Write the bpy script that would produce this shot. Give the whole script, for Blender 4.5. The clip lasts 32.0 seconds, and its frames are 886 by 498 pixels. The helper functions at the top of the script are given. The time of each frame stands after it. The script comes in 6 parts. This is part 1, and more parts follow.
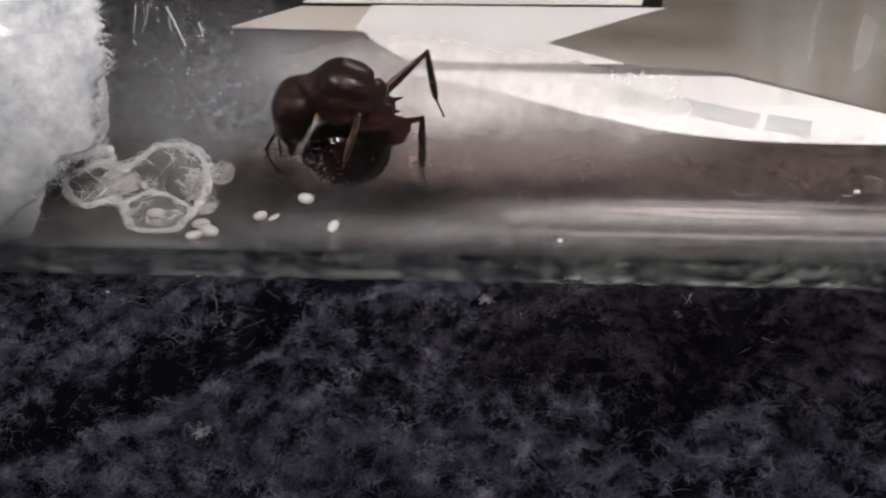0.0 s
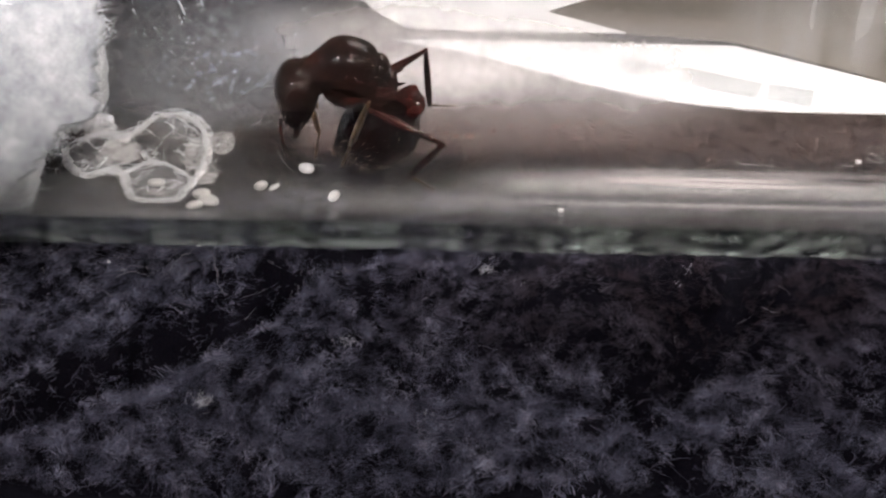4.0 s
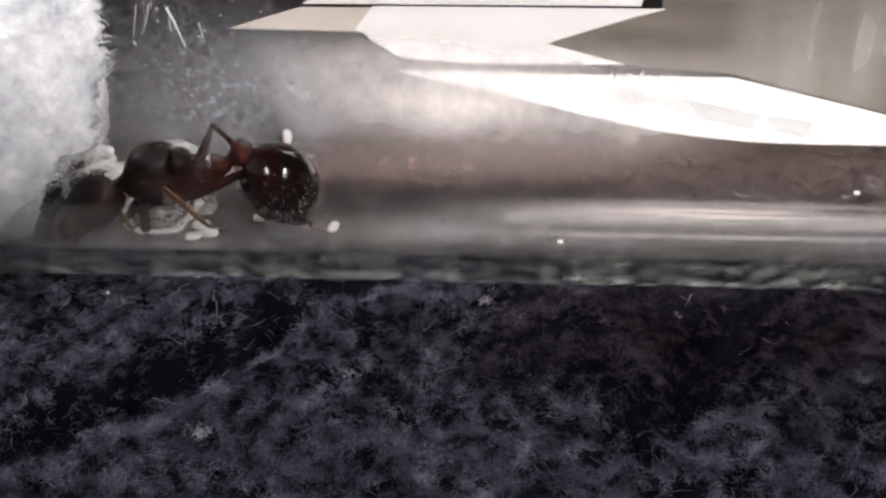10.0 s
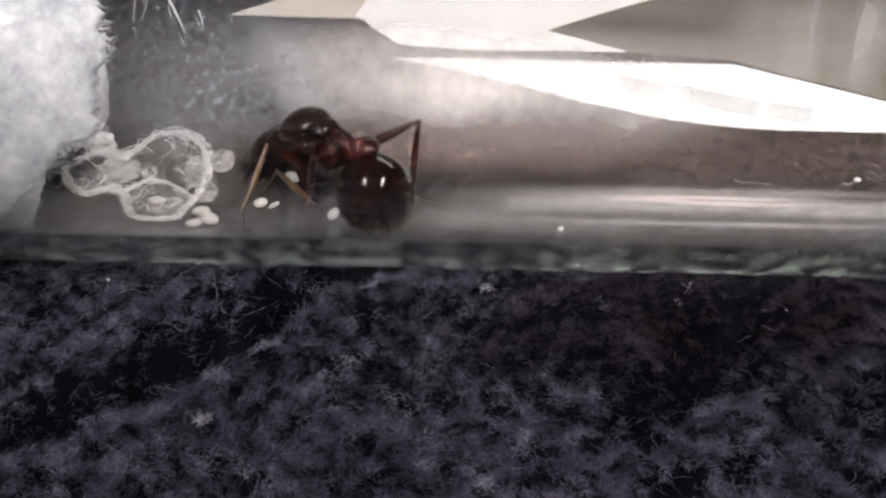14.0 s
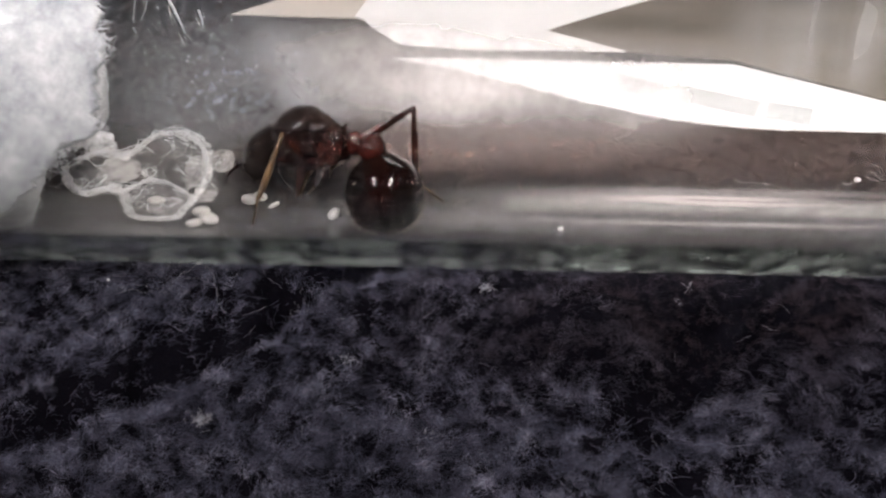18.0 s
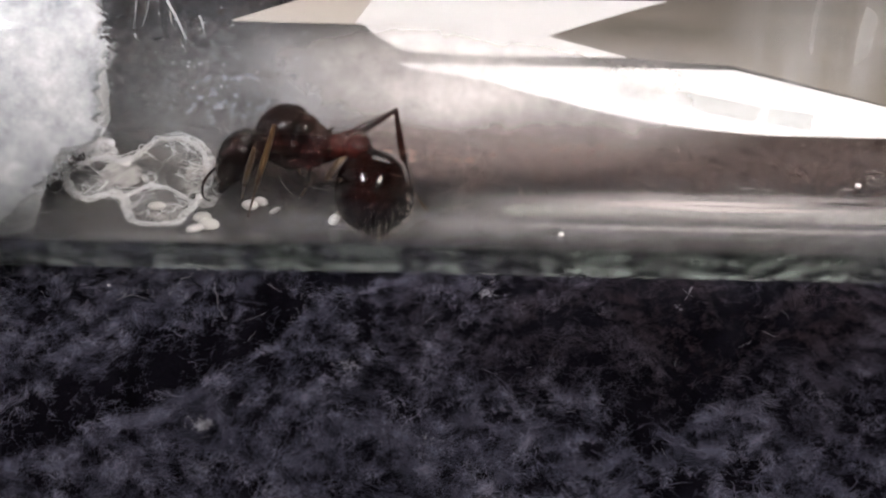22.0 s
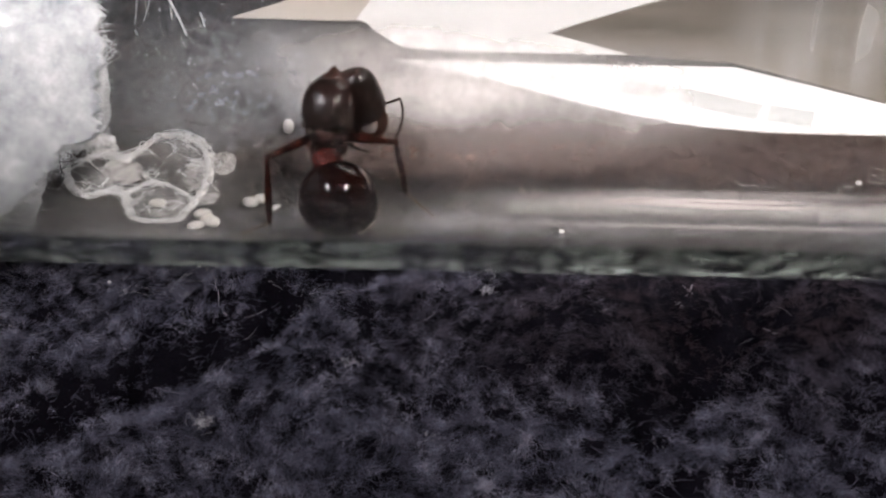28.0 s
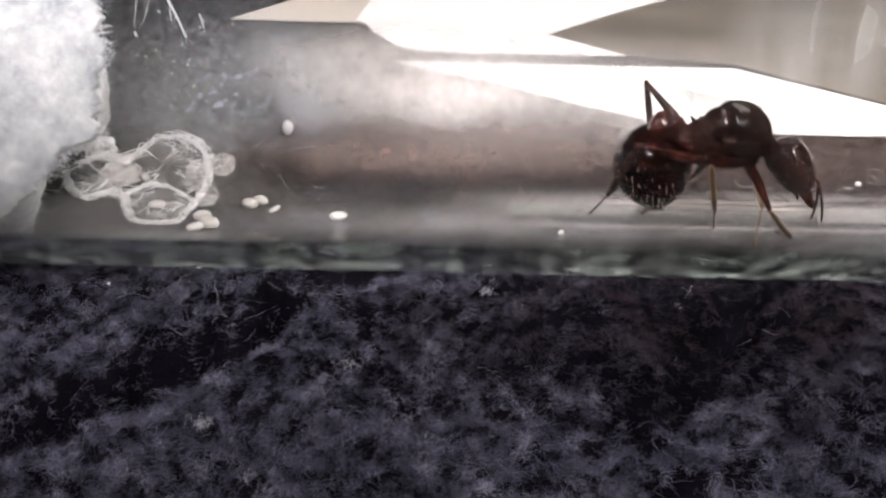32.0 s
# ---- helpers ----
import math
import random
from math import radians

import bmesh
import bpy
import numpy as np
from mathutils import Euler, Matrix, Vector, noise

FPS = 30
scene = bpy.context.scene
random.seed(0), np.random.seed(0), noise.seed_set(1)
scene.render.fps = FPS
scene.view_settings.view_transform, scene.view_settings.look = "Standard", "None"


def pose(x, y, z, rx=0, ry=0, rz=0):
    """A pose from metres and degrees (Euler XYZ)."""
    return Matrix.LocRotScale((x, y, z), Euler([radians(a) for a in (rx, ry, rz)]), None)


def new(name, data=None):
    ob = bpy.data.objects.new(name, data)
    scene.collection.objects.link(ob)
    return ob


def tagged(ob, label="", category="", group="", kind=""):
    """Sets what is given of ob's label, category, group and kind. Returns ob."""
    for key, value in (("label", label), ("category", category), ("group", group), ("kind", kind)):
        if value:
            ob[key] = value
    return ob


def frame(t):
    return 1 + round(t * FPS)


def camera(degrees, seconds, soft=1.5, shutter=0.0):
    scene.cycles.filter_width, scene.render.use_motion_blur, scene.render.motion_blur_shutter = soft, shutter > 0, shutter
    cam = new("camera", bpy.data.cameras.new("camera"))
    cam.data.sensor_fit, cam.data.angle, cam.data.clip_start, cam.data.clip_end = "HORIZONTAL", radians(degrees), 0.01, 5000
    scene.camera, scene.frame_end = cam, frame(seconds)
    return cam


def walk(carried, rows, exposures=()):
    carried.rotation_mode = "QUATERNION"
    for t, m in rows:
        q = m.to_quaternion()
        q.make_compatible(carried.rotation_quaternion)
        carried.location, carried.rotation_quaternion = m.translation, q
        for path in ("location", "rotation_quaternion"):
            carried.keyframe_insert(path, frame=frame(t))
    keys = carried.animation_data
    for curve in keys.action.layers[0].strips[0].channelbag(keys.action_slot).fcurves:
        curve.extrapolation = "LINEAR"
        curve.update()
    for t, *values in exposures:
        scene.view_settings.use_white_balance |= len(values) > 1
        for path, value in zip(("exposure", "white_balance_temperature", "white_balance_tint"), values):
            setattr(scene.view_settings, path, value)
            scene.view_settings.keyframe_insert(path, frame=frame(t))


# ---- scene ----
cam = camera(39.9, 32.0, 2.3, 0.5)
MM = 0.001
# the stand holds the camera still, but it nods a little: seconds, degrees up, degrees left
walk(cam, [(t, Matrix.Translation((0, -44.4 * MM, 33.7 * MM)) @ pose(0, 0, 0, 52 + up, 0, left) @ pose(0, 0, 0, 0, 0, 1.2)) for t, up, left in (
    (0, 0.448, 0.000),
    (0.1, 0.451, -0.008),
    (0.2, 0.424, -0.016),
    (0.3, 0.318, -0.024),
    (0.5, 0.042, -0.040),
    (1, -0.040, -0.020),
    (1.5, -0.080, 0.000),
    (2, 0.000, 0.000),
    (2.5, 0.000, 0.000),
    (2.6, -0.106, -0.008),
    (2.7, -0.292, -0.016),
    (2.8, -0.345, -0.024),
    (2.9, -0.610, -0.032),
    (3, -0.690, -0.040),
    (3.2, -0.822, -0.024),
    (3.5, -0.973, 0.000),
    (5.5, -0.934, 0.000),
    (6, -1.056, 0.000),
    (6.5, -1.300, -0.040),
    (7, -0.731, -0.020),
    (7.5, -0.812, 0.000),
    (8, -0.914, 0.000),
    (8.5, -0.813, 0.000),
    (8.6, -0.398, 0.008),
    (8.7, 0.053, 0.017),
    (8.8, 0.133, 0.025),
    (8.9, 0.557, 0.034),
    (9, 0.650, 0.042),
    (9.5, 0.732, 0.000),
    (10, 0.488, 0.000),
    (10.5, 0.488, 0.000),
    (11, 0.224, 0.000),
    (11.5, -0.223, 0.000),
    (12, -0.142, 0.000),
    (12.5, 0.040, 0.000),
    (13, -0.202, 0.000),
    (13.5, 0.000, 0.000),
    (14, -0.122, 0.000),
    (14.5, -0.243, 0.000),
    (16.5, 0.041, 0.000),
    (17, -0.040, 0.000),
    (17.5, -0.040, 0.000),
    (18, -0.122, 0.000),
    (18.5, 0.325, 0.040),
    (19, 0.203, 0.000),
    (19.5, 0.163, 0.000),
    (20, 0.081, 0.000),
    (20.5, 0.081, 0.000),
    (21, 0.284, 0.040),
    (21.5, -0.122, 0.042),
    (22, 0.142, 0.042),
    (22.5, 0.122, 0.000),
    (23, 0.244, 0.042),
    (23.5, 0.061, 0.042),
    (24, -0.345, 0.061),
    (24.5, -0.020, 0.082),
    (25, 0.184, 0.082),
    (25.5, 0.204, 0.082),
    (27.5, -0.081, 0.042),
    (28, 0.000, 0.082),
    (28.5, 0.041, 0.042),
    (29, 0.041, 0.042),
    (29.5, 0.041, 0.042),
    (30, 0.142, 0.042),
    (30.5, -0.061, 0.042),
    (31, 0.081, 0.042),
    (31.5, 0.122, 0.042),
    (32, 0.061, 0.042),
)], [(0, -0.36), (0.9, -0.40), (1.4, -0.25), (2, -0.05), (3, 0.0), (6, 0.05), (12, 0.05), (25, 0.05), (28, 0.05), (30, 0.05), (32, 0.27)])

# ---------------- light ----------------
LAMP_HEIGHT = 1.6
world = bpy.data.worlds.new("world")
scene.world = world
world.use_nodes = True
world.node_tree.nodes["Background"].inputs[0].default_value = (0.9, 0.95, 1.0, 1)
world.node_tree.nodes["Background"].inputs[1].default_value = 0.3
LAMP_GLOW = 83.0


# ---------------- materials ----------------
class Mat:
    """A node material with one Principled BSDF and small helpers."""

    def __init__(self, name, color, rough=0.5, **inputs):
        self.m = bpy.data.materials.new(name)
        self.m.use_nodes = True
        self.t = self.m.node_tree
        self.b = self.t.nodes["Principled BSDF"]
        self.out = self.t.nodes["Material Output"]
        self.b.inputs["Base Color"].default_value = (*color, 1)
        self.b.inputs["Roughness"].default_value = rough
        for k, v in inputs.items():
            self.b.inputs[k.replace("_", " ")].default_value = v

    def node(self, kind, **values):
        n = self.t.nodes.new(kind)
        for k, v in values.items():
            n.inputs[k.replace("_", " ")].default_value = v
        return n

    def link(self, a, b):
        self.t.links.new(a, b)

    def coords(self):
        n = self.t.nodes.new("ShaderNodeTexCoord")
        return n.outputs["Object"]

    def noise(self, scale, detail=4.0, rough=0.6, stretch=None):
        n = self.node("ShaderNodeTexNoise", Scale=scale, Detail=detail, Roughness=rough)
        c = self.coords()
        if stretch:
            mp = self.t.nodes.new("ShaderNodeMapping")
            mp.inputs["Scale"].default_value = stretch
            self.link(c, mp.inputs["Vector"])
            c = mp.outputs["Vector"]
        self.link(c, n.inputs["Vector"])
        return n.outputs["Fac"]

    def ramp(self, fac, stops):
        r = self.t.nodes.new("ShaderNodeValToRGB")
        els = r.color_ramp.elements
        while len(els) < len(stops):
            els.new(0.5)
        for e, (p, c) in zip(els, stops):
            e.position, e.color = p, (*c, 1)
        self.link(fac, r.inputs["Fac"])
        return r.outputs["Color"]

    def color(self, fac, stops):
        self.link(self.ramp(fac, stops), self.b.inputs["Base Color"])
        return self

    def bump(self, fac, strength, distance):
        n = self.node("ShaderNodeBump", Strength=strength, Distance=distance)
        self.link(fac, n.inputs["Height"])
        self.link(n.outputs["Normal"], self.b.inputs["Normal"])
        return self


def grey(v):
    return (v, v, v)


def chitin(name, dark, light, rough=0.24, grain=2600, relief=0.55, stretch=None, mottle=900):
    m = Mat(name, dark, rough, Specular_IOR_Level=0.7)
    m.color(m.noise(mottle, 5), [(0.38, dark), (0.72, light)])
    rr = m.node("ShaderNodeMapRange")
    m.link(m.noise(1500, 3), rr.inputs["Value"])
    rr.inputs["To Min"].default_value, rr.inputs["To Max"].default_value = rough * 0.7, rough * 1.5
    m.link(rr.outputs["Result"], m.b.inputs["Roughness"])
    m.bump(m.noise(grain, 2.0, 0.5, stretch), relief, 0.055 / grain)
    return m.m


M_SHELL = chitin("dark_chitin", (0.005, 0.0028, 0.0024), (0.026, 0.0085, 0.0068), 0.13, 5200, 0.9, (0.4, 1, 1))
M_SCUTUM = chitin("polished_dark_chitin", (0.005, 0.0028, 0.0026), (0.022, 0.0080, 0.0068), 0.17, 4200, 0.6, (0.3, 1, 1))
M_HEAD = chitin("head_chitin", (0.005, 0.0032, 0.0027), (0.019, 0.0078, 0.0064), 0.15, 5200, 0.9, (0.25, 1, 1))
M_GASTER = chitin("gaster_chitin", (0.0020, 0.0012, 0.0011), (0.0105, 0.0021, 0.0016), 0.07, 420, 0.6)
M_RED = chitin("red_chitin", (0.013, 0.0030, 0.0025), (0.050, 0.0080, 0.0058), 0.15, 5200, 0.9)
M_BACK = chitin("reddish_dark_chitin", (0.008, 0.0034, 0.0028), (0.042, 0.0105, 0.0084), 0.13, 5200, 0.9, (0.4, 1, 1))
M_LEG = chitin("leg_chitin", (0.009, 0.0029, 0.0022), (0.040, 0.0092, 0.0058), 0.16, 3600, 0.4)
M_SHIN = chitin("shin_chitin", (0.030, 0.015, 0.0075), (0.145, 0.088, 0.038), 0.28, 3600, 0.4)
M_JAW = chitin("jaw_chitin", (0.012, 0.005, 0.0034), (0.050, 0.017, 0.0095), 0.15, 3000, 0.4)
M_EYE = Mat("eye", (0.004, 0.004, 0.005), 0.12).m
M_BRISTLE = Mat("bristle", (0.36, 0.30, 0.24), 0.3).m
M_EGG = Mat("egg", (0.80, 0.78, 0.74), 0.38, Subsurface_Weight=0.4, Subsurface_Scale=0.0005, Subsurface_Radius=(1, 1, 1))
M_EGG.color(M_EGG.noise(1500, 3), [(0.3, (0.47, 0.47, 0.46)), (0.7, (0.59, 0.585, 0.57))])
M_EGG = M_EGG.m

g = Mat("tube_glass", (1, 1, 1), 0.0)
gl = g.node("ShaderNodeBsdfGlass", Color=(0.985, 0.99, 0.985, 1), Roughness=0.0, IOR=1.5)
g.link(gl.outputs["BSDF"], g.out.inputs["Surface"])
M_GLASS = g.m

w = Mat("water", (1, 1, 1), 0.0)
wl = w.node("ShaderNodeBsdfGlass", Color=(1, 1, 1, 1), Roughness=0.02, IOR=1.33)
w.link(wl.outputs["BSDF"], w.out.inputs["Surface"])
M_WATER = w.m

c = Mat("wet_cotton", (0.78, 0.79, 0.80), 0.75, Subsurface_Weight=0.6, Subsurface_Scale=0.003, Subsurface_Radius=(1, 1, 1))
c.color(c.noise(420, 8, 0.72), [(0.28, (0.30, 0.32, 0.34)), (0.5, (0.39, 0.41, 0.425)), (0.75, (0.49, 0.505, 0.515))])
c.bump(c.noise(1100, 6, 0.7), 0.6, 0.0002)
M_COTTON = c.m
c = Mat("pressed_wet_cotton", (0.6, 0.62, 0.64), 0.6, Subsurface_Weight=0.3, Subsurface_Scale=0.002, Subsurface_Radius=(1, 1, 1))
c.color(c.noise(520, 9, 0.7), [(0.37, (0.19, 0.21, 0.226)), (0.45, (0.305, 0.325, 0.342)), (0.53, (0.40, 0.42, 0.434)), (0.63, (0.55, 0.57, 0.58))])
c.bump(c.noise(1400, 6, 0.7), 0.5, 0.0001)
M_PRESSED = c.m
c = Mat("cotton_fibre", (0.80, 0.80, 0.80), 0.6)
c.color(c.noise(800, 4), [(0.3, (0.50, 0.52, 0.545)), (0.7, (0.70, 0.72, 0.745))])
M_FIBRE = c.m

c = Mat("towel_fibre", (0.02, 0.022, 0.036), 0.9, Specular_IOR_Level=0.08)
isl = c.t.nodes.new("ShaderNodeNewGeometry")
mixf = c.node("ShaderNodeMath")
mixf.operation = "MULTIPLY_ADD"
mixf.inputs[1].default_value = 0.25
c.link(isl.outputs["Random Per Island"], mixf.inputs[0])
sc2 = c.node("ShaderNodeMath")
sc2.operation = "MULTIPLY"
sc2.inputs[1].default_value = 0.84
c.link(c.noise(800, 4, 0.6), sc2.inputs[0])
c.link(sc2.outputs[0], mixf.inputs[2])
c.color(mixf.outputs[0], [(0.30, (0.010, 0.010, 0.015)), (0.47, (0.030, 0.031, 0.046)), (0.62, (0.081, 0.083, 0.117)), (0.80, (0.29, 0.286, 0.35))])
# dark patch at upper right: reddish-brown dye with shade painted into it
dye_and_shade = c.node("ShaderNodeMix")
dye_and_shade.data_type = "RGBA"
dye_and_shade.inputs["B"].default_value = (0.021, 0.013, 0.015, 1)
dark_patch = c.node("ShaderNodeMapping")
dark_patch.inputs["Location"].default_value = (-0.70, 0.60, 0)
dark_patch.inputs["Scale"].default_value = (60, 120, 0)
c.link(c.coords(), dark_patch.inputs["Vector"])
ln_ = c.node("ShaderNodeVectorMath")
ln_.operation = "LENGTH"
c.link(dark_patch.outputs["Vector"], ln_.inputs[0])
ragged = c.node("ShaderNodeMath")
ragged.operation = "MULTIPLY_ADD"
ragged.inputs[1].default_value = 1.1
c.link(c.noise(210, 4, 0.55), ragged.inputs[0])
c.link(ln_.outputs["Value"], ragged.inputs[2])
patch_amount = c.node("ShaderNodeMapRange")
patch_amount.interpolation_type = "SMOOTHSTEP"
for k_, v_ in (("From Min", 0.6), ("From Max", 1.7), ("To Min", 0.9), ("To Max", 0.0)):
    patch_amount.inputs[k_].default_value = v_
c.link(ragged.outputs[0], patch_amount.inputs["Value"])
c.link(patch_amount.outputs["Result"], dye_and_shade.inputs["Factor"])
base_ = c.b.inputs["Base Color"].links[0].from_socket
c.link(base_, dye_and_shade.inputs["A"])
c.link(dye_and_shade.outputs["Result"], c.b.inputs["Base Color"])
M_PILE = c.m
# near-black colour puts the shade into pits and folds of the pile
c = Mat("shaded_towel_ground", (0.01, 0.011, 0.017), 0.9, Specular_IOR_Level=0.0)
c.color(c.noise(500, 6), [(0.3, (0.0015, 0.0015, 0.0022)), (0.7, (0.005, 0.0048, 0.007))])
c.bump(c.noise(1500, 5), 0.6, 0.0003)
M_WEAVE = c.m
c = Mat("lint", (0.6, 0.6, 0.62), 0.7)
c.color(c.noise(1200, 3), [(0.3, (0.42, 0.42, 0.44)), (0.7, (0.7, 0.7, 0.7))])
M_LINT = c.m
c = Mat("grey_lint", (0.16, 0.16, 0.18), 0.8)
c.color(c.noise(1500, 3), [(0.3, (0.14, 0.14, 0.16)), (0.7, (0.38, 0.38, 0.40))])
M_GREYLINT = c.m

c = Mat("wall_paint", (0.16, 0.145, 0.135), 0.85)
c.color(c.noise(3, 5), [(0.3, (0.27, 0.25, 0.235)), (0.7, (0.34, 0.315, 0.30))])
c.bump(c.noise(120, 4), 0.2, 0.002)
M_WALL = c.m
c = Mat("floor_wood", (0.25, 0.16, 0.09), 0.5)
c.color(c.noise(4, 6, 0.6, (1, 12, 1)), [(0.3, (0.18, 0.11, 0.06)), (0.7, (0.32, 0.21, 0.12))])
M_FLOOR = c.m
c = Mat("table_wood", (0.30, 0.20, 0.12), 0.45)
c.color(c.noise(9, 6, 0.6, (1, 14, 1)), [(0.3, (0.22, 0.14, 0.08)), (0.7, (0.38, 0.26, 0.16))])
M_TABLE = c.m
c = Mat("lamp_glow", (1, 1, 1), 0.5)
em = c.node("ShaderNodeEmission", Color=(1.0, 0.933, 0.97, 1), Strength=LAMP_GLOW)
c.link(em.outputs["Emission"], c.out.inputs["Surface"])
M_GLOW = c.m
c = Mat("lamp_warm_glow", (1, 1, 1), 0.5)
em = c.node("ShaderNodeEmission", Color=(1.0, 0.885, 0.84, 1), Strength=LAMP_GLOW * 0.68)
c.link(em.outputs["Emission"], c.out.inputs["Surface"])
M_WARMGLOW = c.m
c = Mat("lamp_soft_glow", (1, 1, 1), 0.5)
em = c.node("ShaderNodeEmission", Color=(1.0, 0.93, 0.90, 1), Strength=4.0)
c.link(em.outputs["Emission"], c.out.inputs["Surface"])
M_SOFTGLOW = c.m
c = Mat("lamp_metal", (0.75, 0.75, 0.75), 0.4, Metallic=0.6)
M_METAL = c.m


def fog_material(name, base, blobs, scale, stretch=(1, 1, 1), grain=(0.30, 0.70), color=(0.84, 0.84, 0.85), glow=0.25, low=0.45, high=1.25, warp_by=2.4):
    """A film of fine droplets: part clear, part scattering white; blobs of (centre, radii, density) in millimetres."""
    f = Mat(name, color, 0.6)
    clear = f.node("ShaderNodeBsdfTransparent")
    mix = f.node("ShaderNodeMixShader")
    uv = f.t.nodes.new("ShaderNodeTexCoord")
    mp = f.t.nodes.new("ShaderNodeMapping")
    mp.inputs["Scale"].default_value = stretch
    f.link(uv.outputs["Object"], mp.inputs["Vector"])
    n = f.node("ShaderNodeTexNoise", Scale=scale, Detail=7.0, Roughness=0.62)
    f.link(mp.outputs["Vector"], n.inputs["Vector"])
    warp = f.node("ShaderNodeTexNoise", Scale=180.0, Detail=2.5, Roughness=0.5)
    f.link(uv.outputs["Object"], warp.inputs["Vector"])
    push = f.node("ShaderNodeVectorMath")
    push.operation = "MULTIPLY_ADD"
    push.inputs[1].default_value = (warp_by * MM,) * 3
    f.link(warp.outputs["Color"], push.inputs[0])
    shift_ = f.node("ShaderNodeVectorMath")
    shift_.operation = "SUBTRACT"
    shift_.inputs[1].default_value = (warp_by * 0.5 * MM,) * 3
    f.link(uv.outputs["Object"], shift_.inputs[0])
    f.link(shift_.outputs["Vector"], push.inputs[2])
    total = None
    for centre, radii, dense in blobs:
        sub = f.node("ShaderNodeVectorMath")
        sub.operation = "SUBTRACT"
        sub.inputs[1].default_value = [q * MM for q in centre]
        f.link(push.outputs["Vector"], sub.inputs[0])
        div = f.node("ShaderNodeVectorMath")
        div.operation = "DIVIDE"
        div.inputs[1].default_value = [q * MM for q in radii]
        f.link(sub.outputs["Vector"], div.inputs[0])
        ln = f.node("ShaderNodeVectorMath")
        ln.operation = "LENGTH"
        f.link(div.outputs["Vector"], ln.inputs[0])
        mr = f.node("ShaderNodeMapRange")
        mr.interpolation_type = "SMOOTHSTEP"
        for k, v in (("From Min", 0.25), ("From Max", 1.15), ("To Min", dense), ("To Max", 0.0)):
            mr.inputs[k].default_value = v
        f.link(ln.outputs["Value"], mr.inputs["Value"])
        if total is None:
            add = f.node("ShaderNodeMath")
            add.inputs[1].default_value = base
            f.link(mr.outputs["Result"], add.inputs[0])
        else:
            add = f.node("ShaderNodeMath")
            f.link(mr.outputs["Result"], add.inputs[0])
            f.link(total, add.inputs[1])
        total = add.outputs[0]
    grain_ = f.node("ShaderNodeMapRange")
    for k, v in (("From Min", grain[0]), ("From Max", grain[1]), ("To Min", low), ("To Max", high)):
        grain_.inputs[k].default_value = v
    f.link(n.outputs["Fac"], grain_.inputs["Value"])
    mul = f.node("ShaderNodeMath")
    mul.operation = "MULTIPLY"
    mul.use_clamp = True
    f.link(grain_.outputs["Result"], mul.inputs[0])
    f.link(total, mul.inputs[1])
    f.link(mul.outputs[0], mix.inputs["Fac"])
    through_ = f.node("ShaderNodeBsdfTranslucent", Color=(*color, 1))
    both = f.node("ShaderNodeMixShader", Fac=glow)
    f.link(f.b.outputs["BSDF"], both.inputs[1])
    f.link(through_.outputs["BSDF"], both.inputs[2])
    f.link(clear.outputs["BSDF"], mix.inputs[1])
    f.link(both.outputs["Shader"], mix.inputs[2])
    f.link(mix.outputs["Shader"], f.out.inputs["Surface"])
    return f.m


M_FOG = fog_material("condensation_and_reflection", 0.005, [
    ((-1.8, 6.1, 5.0), (8.6, 3.2, 3.0), 0.43),
    ((6.5, 5.9, 4.3), (10.0, 3.2, 2.8), 0.31),
    ((4.0, 4.9, 3.2), (11.0, 3.2, 2.2), 0.11),
    ((-7.0, 6.5, 6.0), (5.0, 2.5, 2.6), 0.03),
    ((-1.0, 4.0, 2.4), (8.0, 2.6, 2.0), 0.04),
    ((-11.5, 5.2, 4.0), (5.5, 4.0, 3.6), 0.10),
    # this one is the grey reflection along the bottom, painted as film
    ((10.0, -0.8, 1.2), (24.0, 3.6, 1.4), 0.10),
    ((-14.0, -5.5, 3.6), (7.5, 3.5, 4.6), 0.15),
    ((-12.5, 1.6, 1.4), (7.0, 4.6, 2.2), 0.10),
    ((-6.0, -3.2, 1.4), (16.0, 3.0, 1.6), 0.05),
], 1100, low=0.84, high=1.16, grain=(0.34, 0.66), color=(0.86, 0.83, 0.81))
M_MIST = fog_material("bluish_mist", 0.0, [
    ((-11.8, 5.9, 5.2), (8.0, 4.4, 5.0), 0.15),
    ((-10.0, 4.6, 3.4), (6.0, 3.6, 3.4), 0.10),
], 2600, (1, 1, 1), (0.34, 0.68), (0.70, 0.77, 0.88), 0.25, 0.15, 1.75, 0.8)
# dark film added in place of the mottled towel seen through wet glass
M_MOTTLE = fog_material("towel_mottle", 0.0, [
    ((14.0, 3.5, 2.1), (20.0, 2.4, 2.2), 0.34),
    ((-3.8, 2.9, 1.8), (6.5, 1.7, 1.4), 0.26),
    ((0.0, 3.6, 2.2), (12.0, 1.9, 1.7), 0.26),
], 2800, (0.8, 1, 1), (0.34, 0.68), (0.19, 0.135, 0.12), 0.3, 0.3, 1.5, 0.5)
# lamp reflections in the tube bottom, painted as pale streaks of film
M_LINES = fog_material("painted_reflections", 0.0, [
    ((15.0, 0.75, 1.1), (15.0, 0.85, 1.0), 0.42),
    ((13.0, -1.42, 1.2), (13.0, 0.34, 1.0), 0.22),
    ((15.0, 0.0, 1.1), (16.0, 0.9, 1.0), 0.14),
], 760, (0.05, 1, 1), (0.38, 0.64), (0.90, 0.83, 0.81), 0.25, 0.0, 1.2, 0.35)
